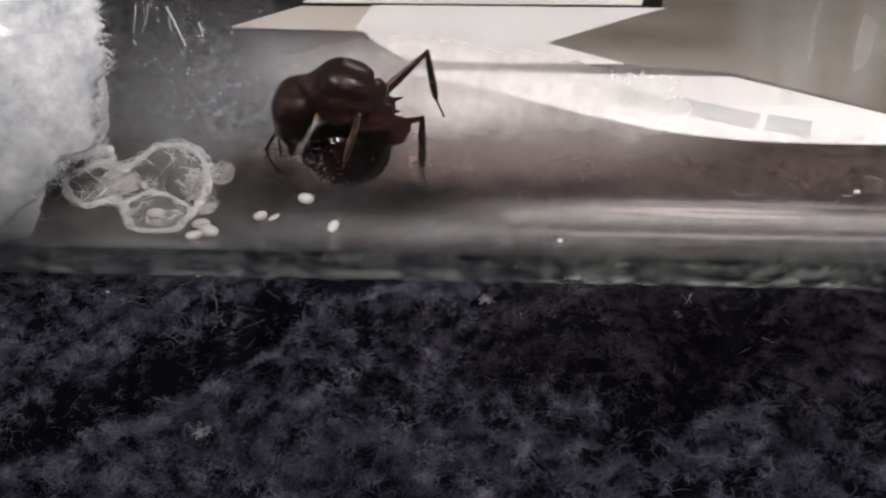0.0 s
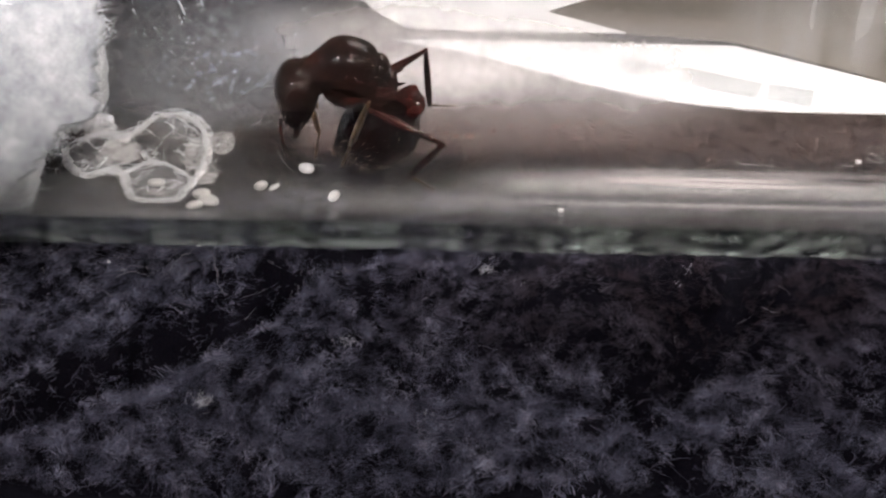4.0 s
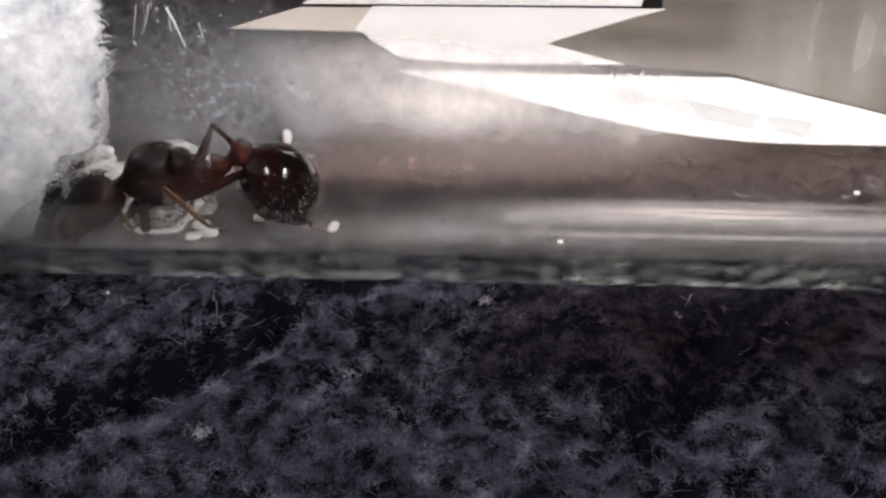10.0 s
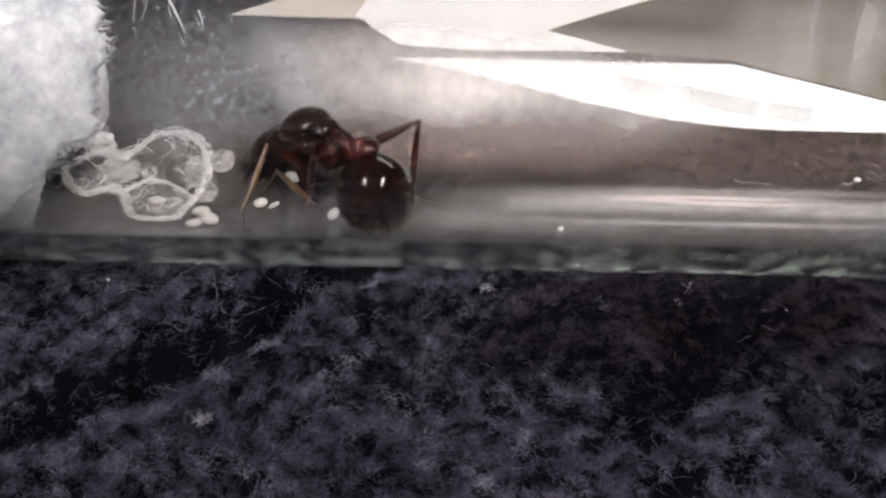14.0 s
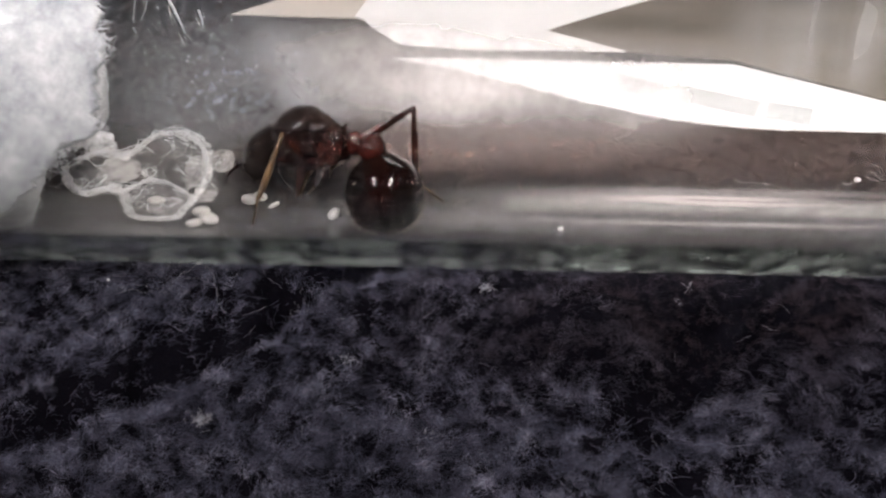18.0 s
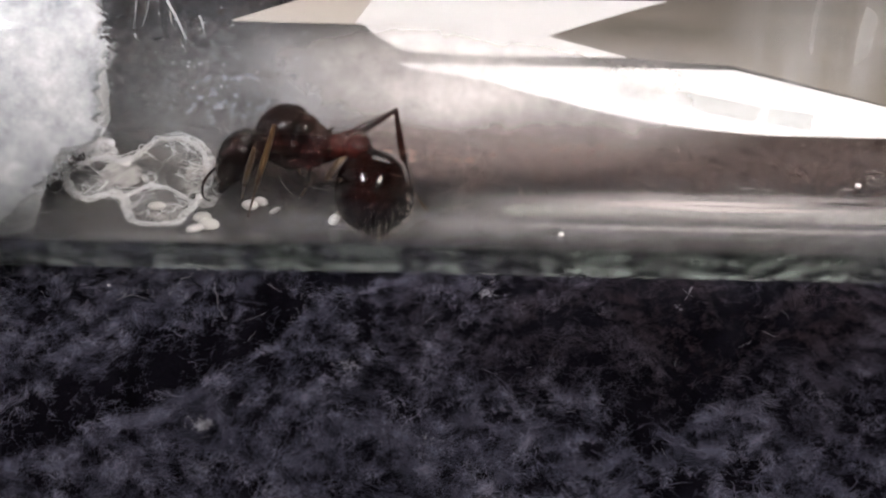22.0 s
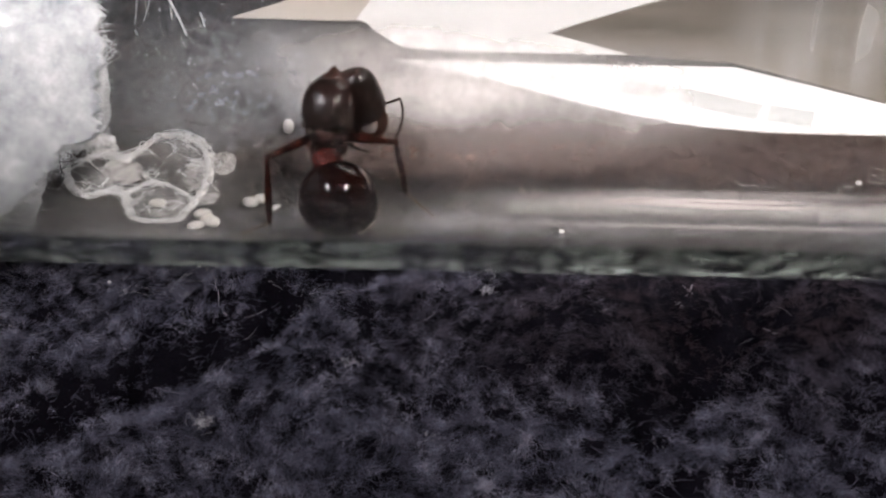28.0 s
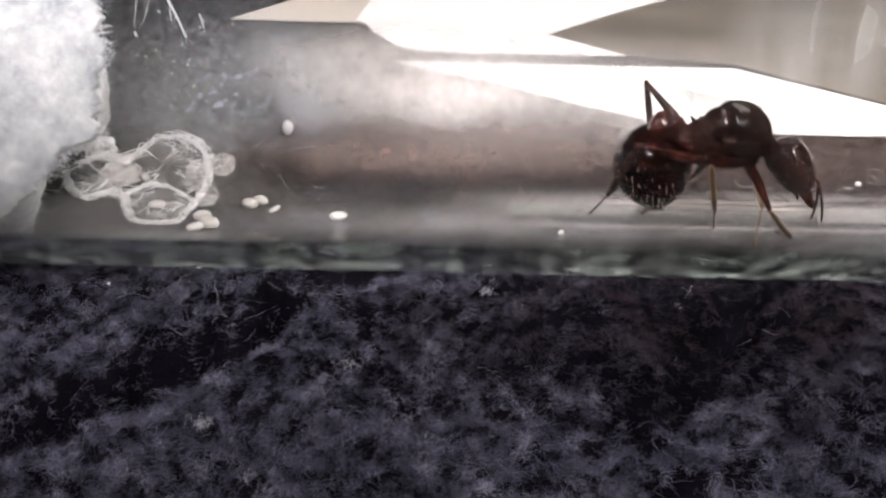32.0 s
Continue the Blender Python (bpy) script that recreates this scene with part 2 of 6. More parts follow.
M_BAND = fog_material("wet_cotton_band", 0.62, [((-14, 1, 1.2), (1, 1, 1), 0.1)], 1300, (1, 1, 1), (0.40, 0.60), (0.86, 0.86, 0.86), 0.2, 0.0, 1.5)
M_MAT = fog_material("matted_cotton", 0.80, [((-14, 1, 1.2), (1, 1, 1), 0.1)], 1500, (1, 1, 1), (0.36, 0.60), (0.72, 0.74, 0.77), 0.2, 0.3, 1.3)
M_HAZE = fog_material("cotton_haze", 0.17, [((-14, 1, 1.2), (1, 1, 1), 0.05)], 700, (1, 1, 1), (0.36, 0.64), (0.80, 0.82, 0.85), 0.2, 0.15, 1.5)
M_VEIL = fog_material("thin_cotton_veil", 0.40, [((-14, 1, 1.2), (1, 1, 1), 0.1)], 1100, (1, 1, 1), (0.38, 0.62), (0.86, 0.86, 0.86), 0.2)
M_STREAK = fog_material("water_streaks", 0.03, [((17.5, 6.8, 7.2), (6.0, 3.0, 4.4), 0.21)], 650, (1, 0.3, 0.05), (0.42, 0.66), low=0.0, high=1.3)
M_EDGE_FILM = fog_material("greenish_edge_film", 0.03, [((20.0, -6.1, 2.9), (24.0, 1.6, 1.5), 0.19), ((-6.0, -6.1, 2.9), (24.0, 1.7, 1.5), 0.13), ((20.0, -7.0, 4.4), (20.0, 1.2, 1.5), 0.10)], 1100, (1, 0.45, 0.45), (0.46, 0.60), (0.60, 0.70, 0.64), 0.6, 0.12, 1.5)
c = Mat("white_card", (0.85, 0.85, 0.85), 0.35)
c.color(c.noise(90, 5), [(0.3, (0.86, 0.86, 0.86)), (0.7, (0.92, 0.92, 0.92))])
M_CARD = c.m
c = Mat("cream_card", (0.55, 0.50, 0.44), 0.5)
c.color(c.noise(90, 5), [(0.3, (0.50, 0.46, 0.41)), (0.7, (0.62, 0.57, 0.51))])
M_CREAM = c.m
c = Mat("grey_card", (0.20, 0.18, 0.155), 0.5)
c.color(c.noise(160, 6, 0.6, (0.5, 1.5, 1)), [(0.3, (0.085, 0.073, 0.060)), (0.7, (0.205, 0.181, 0.152))])
M_GREYCARD = c.m
c = Mat("grey_print", (0.62, 0.64, 0.64), 0.5)
c.color(c.noise(500, 4), [(0.35, (0.44, 0.465, 0.47)), (0.65, (0.62, 0.645, 0.65))])
M_PRINT = c.m
c = Mat("towel_fibre_brown", (0.03, 0.02, 0.02), 0.9, Specular_IOR_Level=0.08)
c.color(c.noise(700, 5), [(0.3, (0.026, 0.017, 0.015)), (0.6, (0.042, 0.027, 0.024)), (0.85, (0.070, 0.046, 0.041))])
M_PILE_BROWN = c.m


# ---------------- building helpers ----------------
def mesh_from(name, verts, faces, material, smooth=True):
    me = bpy.data.meshes.new(name)
    me.from_pydata([tuple(float(q) * MM for q in v) for v in verts], [], faces)
    me.materials.append(material)
    if smooth:
        me.polygons.foreach_set("use_smooth", [True] * len(me.polygons))
    me.update()
    return me


def part(name, data, material, parent, label=""):
    """Links a mesh, a bmesh or (verts, faces) in millimetres as one object under a thing or a part."""
    if isinstance(data, bmesh.types.BMesh):
        me = bpy.data.meshes.new(name)
        data.to_mesh(me)
        data.free()
        me.transform(Matrix.Scale(MM, 4))
        me.materials.append(material)
        me.polygons.foreach_set("use_smooth", [True] * len(me.polygons))
    elif isinstance(data, tuple):
        me = mesh_from(name, data[0], data[1], material)
    else:
        me = data
    ob = new(name, me)
    ob.parent = parent
    if label:
        ob["label"] = label
    return ob


def solo(name, data, material, label, category, group="", kind="", where=None):
    ob = part(name, data, material, None)
    if where is not None:
        ob.matrix_basis = where
    return tagged(ob, label, category, group, kind)


def mm(x, y, z, rx=0, ry=0, rz=0):
    return pose(x * MM, y * MM, z * MM, rx, ry, rz)


def loft(sections, n=20, wobble=0.0, seed=0.0, power=2.0):
    """A closed body along x: sections of (x, z, half width, half height)."""
    verts, faces = [], []
    for x, z, w_, h_ in sections:
        for i in range(n):
            a = 2 * math.pi * i / n
            ca, sa = math.cos(a), math.sin(a)
            ca = math.copysign(abs(ca) ** (2 / power), ca)
            sa = math.copysign(abs(sa) ** (2 / power), sa)
            p = Vector((x, w_ * ca, z + h_ * sa))
            if wobble:
                p += wobble * noise.noise_vector(p * 2.2 + Vector((seed, seed, seed)))
            verts.append(p)
    m = len(sections)
    for k in range(m - 1):
        for i in range(n):
            j = (i + 1) % n
            faces.append((k * n + i, k * n + j, (k + 1) * n + j, (k + 1) * n + i))
    for k, order in ((0, -1), (m - 1, 1)):
        x, z, _, _ = sections[k]
        verts.append(Vector((x, 0, z)))
        centre = len(verts) - 1
        for i in range(n):
            j = (i + 1) % n
            a, b = k * n + i, k * n + j
            faces.append((centre, a, b) if order > 0 else (centre, b, a))
    return verts, faces


def egg_sections(length, w_, h_, steps=14, z=0.0, front=1.0):
    """Sections of an ovoid from x = 0 to x = length; front above 1 makes its front blunter."""
    out = []
    for i in range(steps + 1):
        a = math.pi * i / steps
        x = length * (1 - math.cos(a)) / 2
        s = max(math.sin(a), 0.03) ** (0.9 / front if a < math.pi / 2 else 0.9)
        out.append((x, z, w_ * s, h_ * s))
    return out


def strand(points, radius, sides=5, taper=1.0, joined=None):
    """A round strand through points; adds to (verts, faces) when joined is given."""
    verts, faces = joined if joined else ([], [])
    base = len(verts)
    pts = [Vector(p) for p in points]
    for k, p in enumerate(pts):
        d = (pts[min(k + 1, len(pts) - 1)] - pts[max(k - 1, 0)])
        d = d.normalized() if d.length > 1e-9 else Vector((1, 0, 0))
        u = d.cross(Vector((0.31, 0.2, 0.93))).normalized()
        v = d.cross(u)
        r = radius * (1 + (taper - 1) * k / max(len(pts) - 1, 1))
        for i in range(sides):
            a = 2 * math.pi * i / sides
            verts.append(p + r * (u * math.cos(a) + v * math.sin(a)))
    for k in range(len(pts) - 1):
        for i in range(sides):
            j = (i + 1) % sides
            faces.append((base + k * sides + i, base + k * sides + j, base + (k + 1) * sides + j, base + (k + 1) * sides + i))
    faces.append(tuple(base + i for i in reversed(range(sides))))
    faces.append(tuple(base + (len(pts) - 1) * sides + i for i in range(sides)))
    return verts, faces


def smooth_line(points, per=6):
    """A Catmull-Rom line through points."""
    p = [Vector(q) for q in points]
    p = [2 * p[0] - p[1]] + p + [2 * p[-1] - p[-2]]
    out = []
    for i in range(1, len(p) - 2):
        for k in range(per):
            s = k / per
            out.append(0.5 * ((2 * p[i]) + (p[i + 1] - p[i - 1]) * s + (2 * p[i - 1] - 5 * p[i] + 4 * p[i + 1] - p[i + 2]) * s * s + (3 * p[i] - p[i - 1] - 3 * p[i + 1] + p[i + 2]) * s ** 3))
    out.append(p[-2])
    return out


def box(x0, x1, y0, y1, z0, z1, bevel=0.0):
    bm = bmesh.new()
    bmesh.ops.create_cube(bm, size=1, matrix=Matrix.Translation(((x0 + x1) / 2, (y0 + y1) / 2, (z0 + z1) / 2)) @ Matrix.Diagonal((x1 - x0, y1 - y0, z1 - z0, 1)))
    if bevel:
        bmesh.ops.bevel(bm, geom=bm.edges[:], offset=bevel, segments=2, affect="EDGES")
    return bm


def flat(ob):
    ob.data.polygons.foreach_set("use_smooth", [False] * len(ob.data.polygons))
    return ob


# ---------------- the room ----------------
RX0, RX1, RY0, RY1, RZ0, RZ1 = -2600, 2600, -5900, 2200, -760, 1640
for nm, b_, mat_ in (
    ("floor", (RX0, RX1, RY0, RY1, RZ0 - 100, RZ0), M_FLOOR),
    ("ceiling", (RX0, RX1, RY0, RY1, RZ1, RZ1 + 100), M_WALL),
    ("wall_west", (RX0 - 100, RX0, RY0, RY1, RZ0, RZ1), M_WALL),
    ("wall_east", (RX1, RX1 + 100, RY0, RY1, RZ0, RZ1), M_WALL),
    ("wall_south", (RX0, RX1, RY0 - 100, RY0, RZ0, RZ1), M_WALL),
    ("wall_north", (RX0, RX1, RY1, RY1 + 100, RZ0, RZ1), M_WALL),
):
    flat(solo(nm, box(*b_), mat_, nm.replace("_", " ") + " of a plain dark grey room", nm.split("_")[0], kind="structure"))

table = tagged(new("table"), "plain brown wooden table under the towel", "table")
part("tabletop", box(-600, 600, -500, 400, -36, -6, 3), M_TABLE, table)
for lx in (-560, 560):
    for ly in (-460, 360):
        part("leg", box(lx - 25, lx + 25, ly - 25, ly + 25, RZ0, -36, 3), M_TABLE, table)


def ceiling_light(x0, x1, y0, y1, glow=M_GLOW):
    """A long flat lamp below the ceiling."""
    z = LAMP_HEIGHT * 1000
    lamp = tagged(new("ceiling_light"), "long flat white ceiling light, switched on", "lamp", "ceiling lights")
    for a in ((x0 - 20, x0, y0 - 20, y1 + 20), (x1, x1 + 20, y0 - 20, y1 + 20), (x0, x1, y0 - 20, y0), (x0, x1, y1, y1 + 20)):
        flat(part("frame", box(*a, z - 6, RZ1 - 1), M_METAL, lamp))
    flat(part("diffuser", box(x0, x1, y0, y1, z, z + 4), glow, lamp, "glowing white diffuser"))
    return lamp


ceiling_light(-880, -680, -1050, -280)
ceiling_light(680, 880, -1050, -280, M_WARMGLOW)
ceiling_light(120, 1500, 1540, 2120, M_SOFTGLOW)

# ---------------- the glass tube ----------------
TR, TI, TC = 8.0, 6.95, 8.0


def tube_mesh(x0, x1, n=224):
    verts, faces = [], []
    for x, r in ((x0, TR), (x1, TR), (x1, TI), (x0, TI)):
        for i in range(n):
            a = 2 * math.pi * i / n
            verts.append((x, r * math.cos(a), TC + r * math.sin(a)))
    for k in range(4):
        k2 = (k + 1) % 4
        for i in range(n):
            j = (i + 1) % n
            faces.append((k * n + i, k * n + j, k2 * n + j, k2 * n + i))
    return verts, faces


tube = solo("test_tube", tube_mesh(-70, 80), M_GLASS, "clear glass test tube lying on the dark towel", "test tube")
tube.visible_shadow = False
es = tube.data
sharp = es.attributes.new("sharp_edge", "BOOLEAN", "EDGE")
for e in es.edges:
    a, b = (es.vertices[i].co for i in e.vertices)
    ra, rb = math.hypot(a.y, a.z - TC * MM), math.hypot(b.y, b.z - TC * MM)
    end = abs(a.x - b.x) < 1e-7 and (abs(a.x + 70 * MM) < 1e-6 or abs(a.x - 80 * MM) < 1e-6)
    sharp.data[e.index].value = bool(end and abs(ra - rb) < 1e-6)


def wall_sheet(x0, x1, a0, a1, r, nx, na):
    """A sheet on the tube's inner wall; angles in degrees from the far side, down below zero."""
    verts, faces = [], []
    for i in range(nx + 1):
        for k in range(na + 1):
            a = radians(a0 + (a1 - a0) * k / na)
            verts.append((x0 + (x1 - x0) * i / nx, r * math.cos(a), TC + r * math.sin(a)))
    for i in range(nx):
        for k in range(na):
            q = i * (na + 1) + k
            faces.append((q, q + 1, q + na + 2, q + na + 1))
    return verts, faces


fog = solo("condensation", wall_sheet(-19, 34, -172, 60, TI - 0.03, 24, 90), M_FOG, "grey condensation film and painted bottom reflection inside the tube", "condensation", kind="stuff")
fog.visible_shadow = False
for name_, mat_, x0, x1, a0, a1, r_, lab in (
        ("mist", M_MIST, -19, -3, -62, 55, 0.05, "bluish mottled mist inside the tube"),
        ("towel_view_film", M_MOTTLE, -14, 34, -80, -30, 0.07, "added brownish film for the towel seen through the wet glass"),
        # sheet that carries the painted reflections
        ("painted_reflections", M_LINES, -2, 34, -112, -68, 0.09, "thin pale painted reflections along the bottom of the tube")):
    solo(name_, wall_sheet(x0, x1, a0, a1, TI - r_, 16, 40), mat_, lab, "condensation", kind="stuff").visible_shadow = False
streaks = solo("water_streaks", wall_sheet(9, 34, -34, 50, TI - 0.06, 12, 30), M_STREAK, "streaky water film running down inside the tube", "condensation", kind="stuff")
streaks.visible_shadow = False
# speckled paler film low on the near side of the glass
dust = solo("dust", wall_sheet(-30, 34, -175, -120, TR + 0.02, 24, 30), M_EDGE_FILM, "speckled greenish grey film on the outside of the glass", "dust", kind="stuff")
dust.visible_shadow = False


def on_wall(x, angle, lift=0.0):
    a = radians(angle)
    return Vector((x, (TI - lift) * math.cos(a), TC + (TI - lift) * math.sin(a)))


# ---------------- the cotton plug ----------------
def cotton_end(y, z):
    """How far the plug reaches along the tube at a place of its face."""
    w_ = z + 0.58 * y
    low = 1 / (1 + math.exp((w_ - 4.7) * 3.2))
    deep = 1 / (1 + math.exp((w_ - 1.5) * 2.0))
    v = Vector((y * 0.5, z * 0.5, 3.1))
    return -14.8 - 0.32 * y - 3.0 * low - 0.9 * deep + 0.30 * noise.noise(v * 1.2) + 0.40 * noise.noise(v * 2.6) + 0.10 * noise.noise(v * 5.0)


def cotton_mesh():
    n, verts, faces = 200, [], []
    spec = [(None, 1.0, -60)] + [(None, 1.0, -40 + 2 * k) for k in range(9)]
    rows = []
    for _, f, x in spec:
        rows.append([(x, f)] * n)
    ring_count = 0
    for f, back in [(1.0, 3.0), (1.0, 1.5), (0.995, 0.7), (0.97, 0.25)] + [(1 - 0.06 * k, 0.0) for k in range(1, 17)]:
        rows.append([(None, f, back)] * n)
    for row in rows:
        for i in range(n):
            a = 2 * math.pi * i / n
            if row[i][0] is not None:
                x, f = row[i]
            else:
                f = row[i][1]
                y, z = (TI - 0.12) * f * math.cos(a), TC + (TI - 0.12) * f * math.sin(a)
                x = cotton_end(y, z) - row[i][2] + 0.5 * (1 - f)
            p = Vector((x, (TI - 0.12) * f * math.cos(a), TC + (TI - 0.12) * f * math.sin(a)))
            d = noise.noise(p * 0.9) * 0.05 + noise.noise(p * 2.6) * 0.04
            if f > 0.96:
                p.y += -abs(d) * math.cos(a)
                p.z += -abs(d) * math.sin(a)
            verts.append(p)
        ring_count += 1
    for k in range(ring_count - 1):
        for i in range(n):
            j = (i + 1) % n
            faces.append((k * n + i, (k + 1) * n + i, (k + 1) * n + j, k * n + j))
    faces.append(tuple((ring_count - 1) * n + i for i in range(n)))
    faces.append(tuple(reversed(range(n))))
    return verts, faces


cotton = tagged(new("cotton_plug"), "wet white cotton plug pressed against the glass", "cotton")
part("wad", cotton_mesh(), M_COTTON, cotton)
rnd = random.Random(5)
fz = ([], [])
for i in range(1500):
    a, f = rnd.uniform(0, 2 * math.pi), math.sqrt(rnd.uniform(0, 1))
    y, z = (TI - 0.15) * f * math.cos(a), TC + (TI - 0.15) * f * math.sin(a)
    p = Vector((cotton_end(y, z) - 0.1, y, z))
    d = Vector((rnd.uniform(0.1, 0.7), rnd.gauss(0, 0.6), rnd.gauss(0, 0.6)))
    line, q = [], p
    for k in range(5):
        if math.hypot(q.y, q.z - TC) > TI - 0.1:
            s = (TI - 0.1) / math.hypot(q.y, q.z - TC)
            q = Vector((q.x, q.y * s, TC + (q.z - TC) * s))
        line.append(q.copy())
        d += Vector((rnd.gauss(0, 0.25), rnd.gauss(0, 0.4), rnd.gauss(0, 0.4)))
        q = q + d * 0.12
    strand(line, 0.009, 3, 0.6, fz)
for i in range(420):
    ang_, q_x, turn_ = rnd.uniform(35, 205), rnd.uniform(-27, -15.6), rnd.uniform(0, 6.3)
    line = []
    for k in range(9):
        y, z = (TI - 0.1) * math.cos(radians(ang_)), TC + (TI - 0.1) * math.sin(radians(ang_))
        if q_x > cotton_end(y, z) + 0.2:
            break
        line.append(Vector((q_x, y, z)))
        turn_ += rnd.gauss(0, 0.45)
        q_x += 0.3 * math.cos(turn_)
        ang_ += 2.4 * math.sin(turn_)
    if len(line) > 3:
        strand(line, rnd.uniform(0.005, 0.012), 3, 0.5, fz)
tagged(part("fuzz", fz, M_FIBRE, cotton, "loose white cotton fibres"), kind="stuff")

PRESSED = ((60, -12.9), (129, -12.7), (137, -12.55), (144.5, -12.1), (151, -12.4), (159.5, -12.7), (167, -12.5), (170, -12.75), (171.5, -13.7), (178, -14.3), (184, -15.1), (194, -16.2), (201, -17.1), (215, -19.5))


def pressed_layer():
    """Flat wet cotton on the near wall of the tube, torn along its edge."""
    angs = [60 + 0.5 * i for i in range(311)]
    verts, faces, cols = [], [], 40
    for depth in (0.02, 0.30):
        for a in angs:
            x1 = float(np.interp(a, [q[0] for q in PRESSED], [q[1] for q in PRESSED]))
            v = Vector((a * 0.16, 0.3, 4.0))
            x1 += 0.35 * noise.noise(v) + 0.28 * noise.noise(v * 3.1) + 0.16 * noise.noise(v * 7.0) - (0.35 if depth > 0.1 else 0)
            for k in range(cols + 1):
                x = -34 + (x1 + 34) * (k / cols) ** 0.5
                p = Vector((x, math.cos(radians(a)), math.sin(radians(a))))
                r = TI - depth - 0.05 * abs(noise.noise(Vector((x * 1.1, a * 0.13, depth))))
                verts.append((x, r * p.y, TC + r * p.z))
    n_, w_ = len(angs), cols + 1
    for d in range(2):
        o = d * n_ * w_
        for i in range(n_ - 1):
            for k in range(cols):
                q = o + i * w_ + k
                faces.append((q, q + 1, q + w_ + 1, q + w_) if d else (q, q + w_, q + w_ + 1, q + 1))
    for i in range(n_ - 1):
        q, q2 = i * w_ + cols, n_ * w_ + i * w_ + cols
        faces.append((q, q + w_, q2 + w_, q2))
    return verts, faces


part("pressed_layer", pressed_layer(), M_PRESSED, cotton, "flat wet cotton pressed on the glass, torn edge")
fringe = ([], [])
for k in range(700):
    ang_ = rnd.uniform(118, 212)
    x_ = float(np.interp(ang_, [q[0] for q in PRESSED], [q[1] for q in PRESSED])) - rnd.uniform(-0.15, 0.5)
    turn_, line = rnd.gauss(0, 1.1), []
    for s in range(rnd.randrange(3, 7)):
        line.append(on_wall(x_, ang_, 0.06))
        turn_ += rnd.gauss(0, 0.5)
        x_ += 0.11 * math.cos(turn_)
        ang_ += 0.9 * math.sin(turn_)
    strand(line, rnd.uniform(0.006, 0.016), 3, 0.4, fringe)
tagged(part("fuzz", fringe, M_FIBRE, cotton, "loose white cotton fibres along the torn edge"), kind="stuff")

# drawn-out cotton that the ant has pulled into loops
web = tagged(new("cotton_web"), "pulled-out white cotton strands in loops on the glass", "cotton")
LOOPS = [
    [(-14.61, 2.76, 1.69), (-14.12, 3.26, 1.93), (-13.54, 3.68, 2.17), (-12.76, 3.85, 2.29), (-11.95, 3.74, 2.22), (-11.37, 3.41, 2.01), (-11.06, 2.72, 1.67), (-10.93, 1.94, 1.39), (-11.00, 0.81, 1.16), (-11.25, -0.21, 1.11), (-11.45, -1.03, 1.19)],
    [(-15.05, 0.84, 1.16), (-14.47, 0.30, 1.12), (-14.06, -0.79, 1.16), (-13.48, -1.84, 1.36), (-12.49, -2.15, 1.45), (-11.63, -1.97, 1.40), (-11.45, -1.03, 1.19)],
    [(-17.40, 2.00, 1.41), (-17.12, 1.13, 1.20), (-16.59, 0.46, 1.13), (-15.90, 0.16, 1.11), (-15.38, 0.58, 1.13), (-15.05, 0.84, 1.16)],
    [(-17.01, 2.45, 1.56), (-16.35, 2.73, 1.67), (-15.66, 2.93, 1.76), (-14.98, 2.62, 1.63), (-14.61, 2.76, 1.69)],
    [(-14.45, 0.44, 1.12), (-13.76, 1.01, 1.18), (-13.02, 1.22, 1.22), (-12.18, 0.87, 1.17), (-11.27, 0.07, 1.11)],
    [(-13.91, 1.90, 1.38), (-13.43, 1.37, 1.25), (-13.02, 1.22, 1.22)],
]


def hug(p, lift):
    """The place on the inner wall nearest to p, lifted off it."""
    p = Vector(p)
    r = math.hypot(p.y, p.z - TC)
    s = (TI - lift) / r
    return Vector((p.x, p.y * s, TC + (p.z - TC) * s))


def matted(line, wide, high, seed):
    """A thick flat band of matted cotton along a line on the wall."""
    v, f = [], []
    for k, q in enumerate(line):
        nxt = line[k + 1] if k + 1 < len(line) else 2 * q - line[k - 1]
        sd = (nxt - q).cross(Vector((0, -q.y, TC - q.z))).normalized()
        end = math.sin(math.pi * (k + 0.6) / (len(line) + 0.2)) ** 0.4
        for i in range(9):
            u_ = (i - 4) / 4
            w_ = wide * end * max(0.2, 0.95 + 0.9 * noise.noise(q * 1.3 + Vector((seed, u_ > 0, 0))) + 0.8 * noise.noise(q * 4.0 + Vector((seed, u_ > 0, 0))))
            v.append(hug(q + sd * u_ * w_, 0.02 + high * max(0, 1 - u_ * u_) * (0.7 + 0.5 * noise.noise(q * 3.0 + Vector((0, u_, 0))))))
    for k in range(len(line) - 1):
        f.extend((k * 9 + i, k * 9 + i + 1, k * 9 + 10 + i, k * 9 + 9 + i) for i in range(8))
    return v, f


rnd = random.Random(8)
lines = []
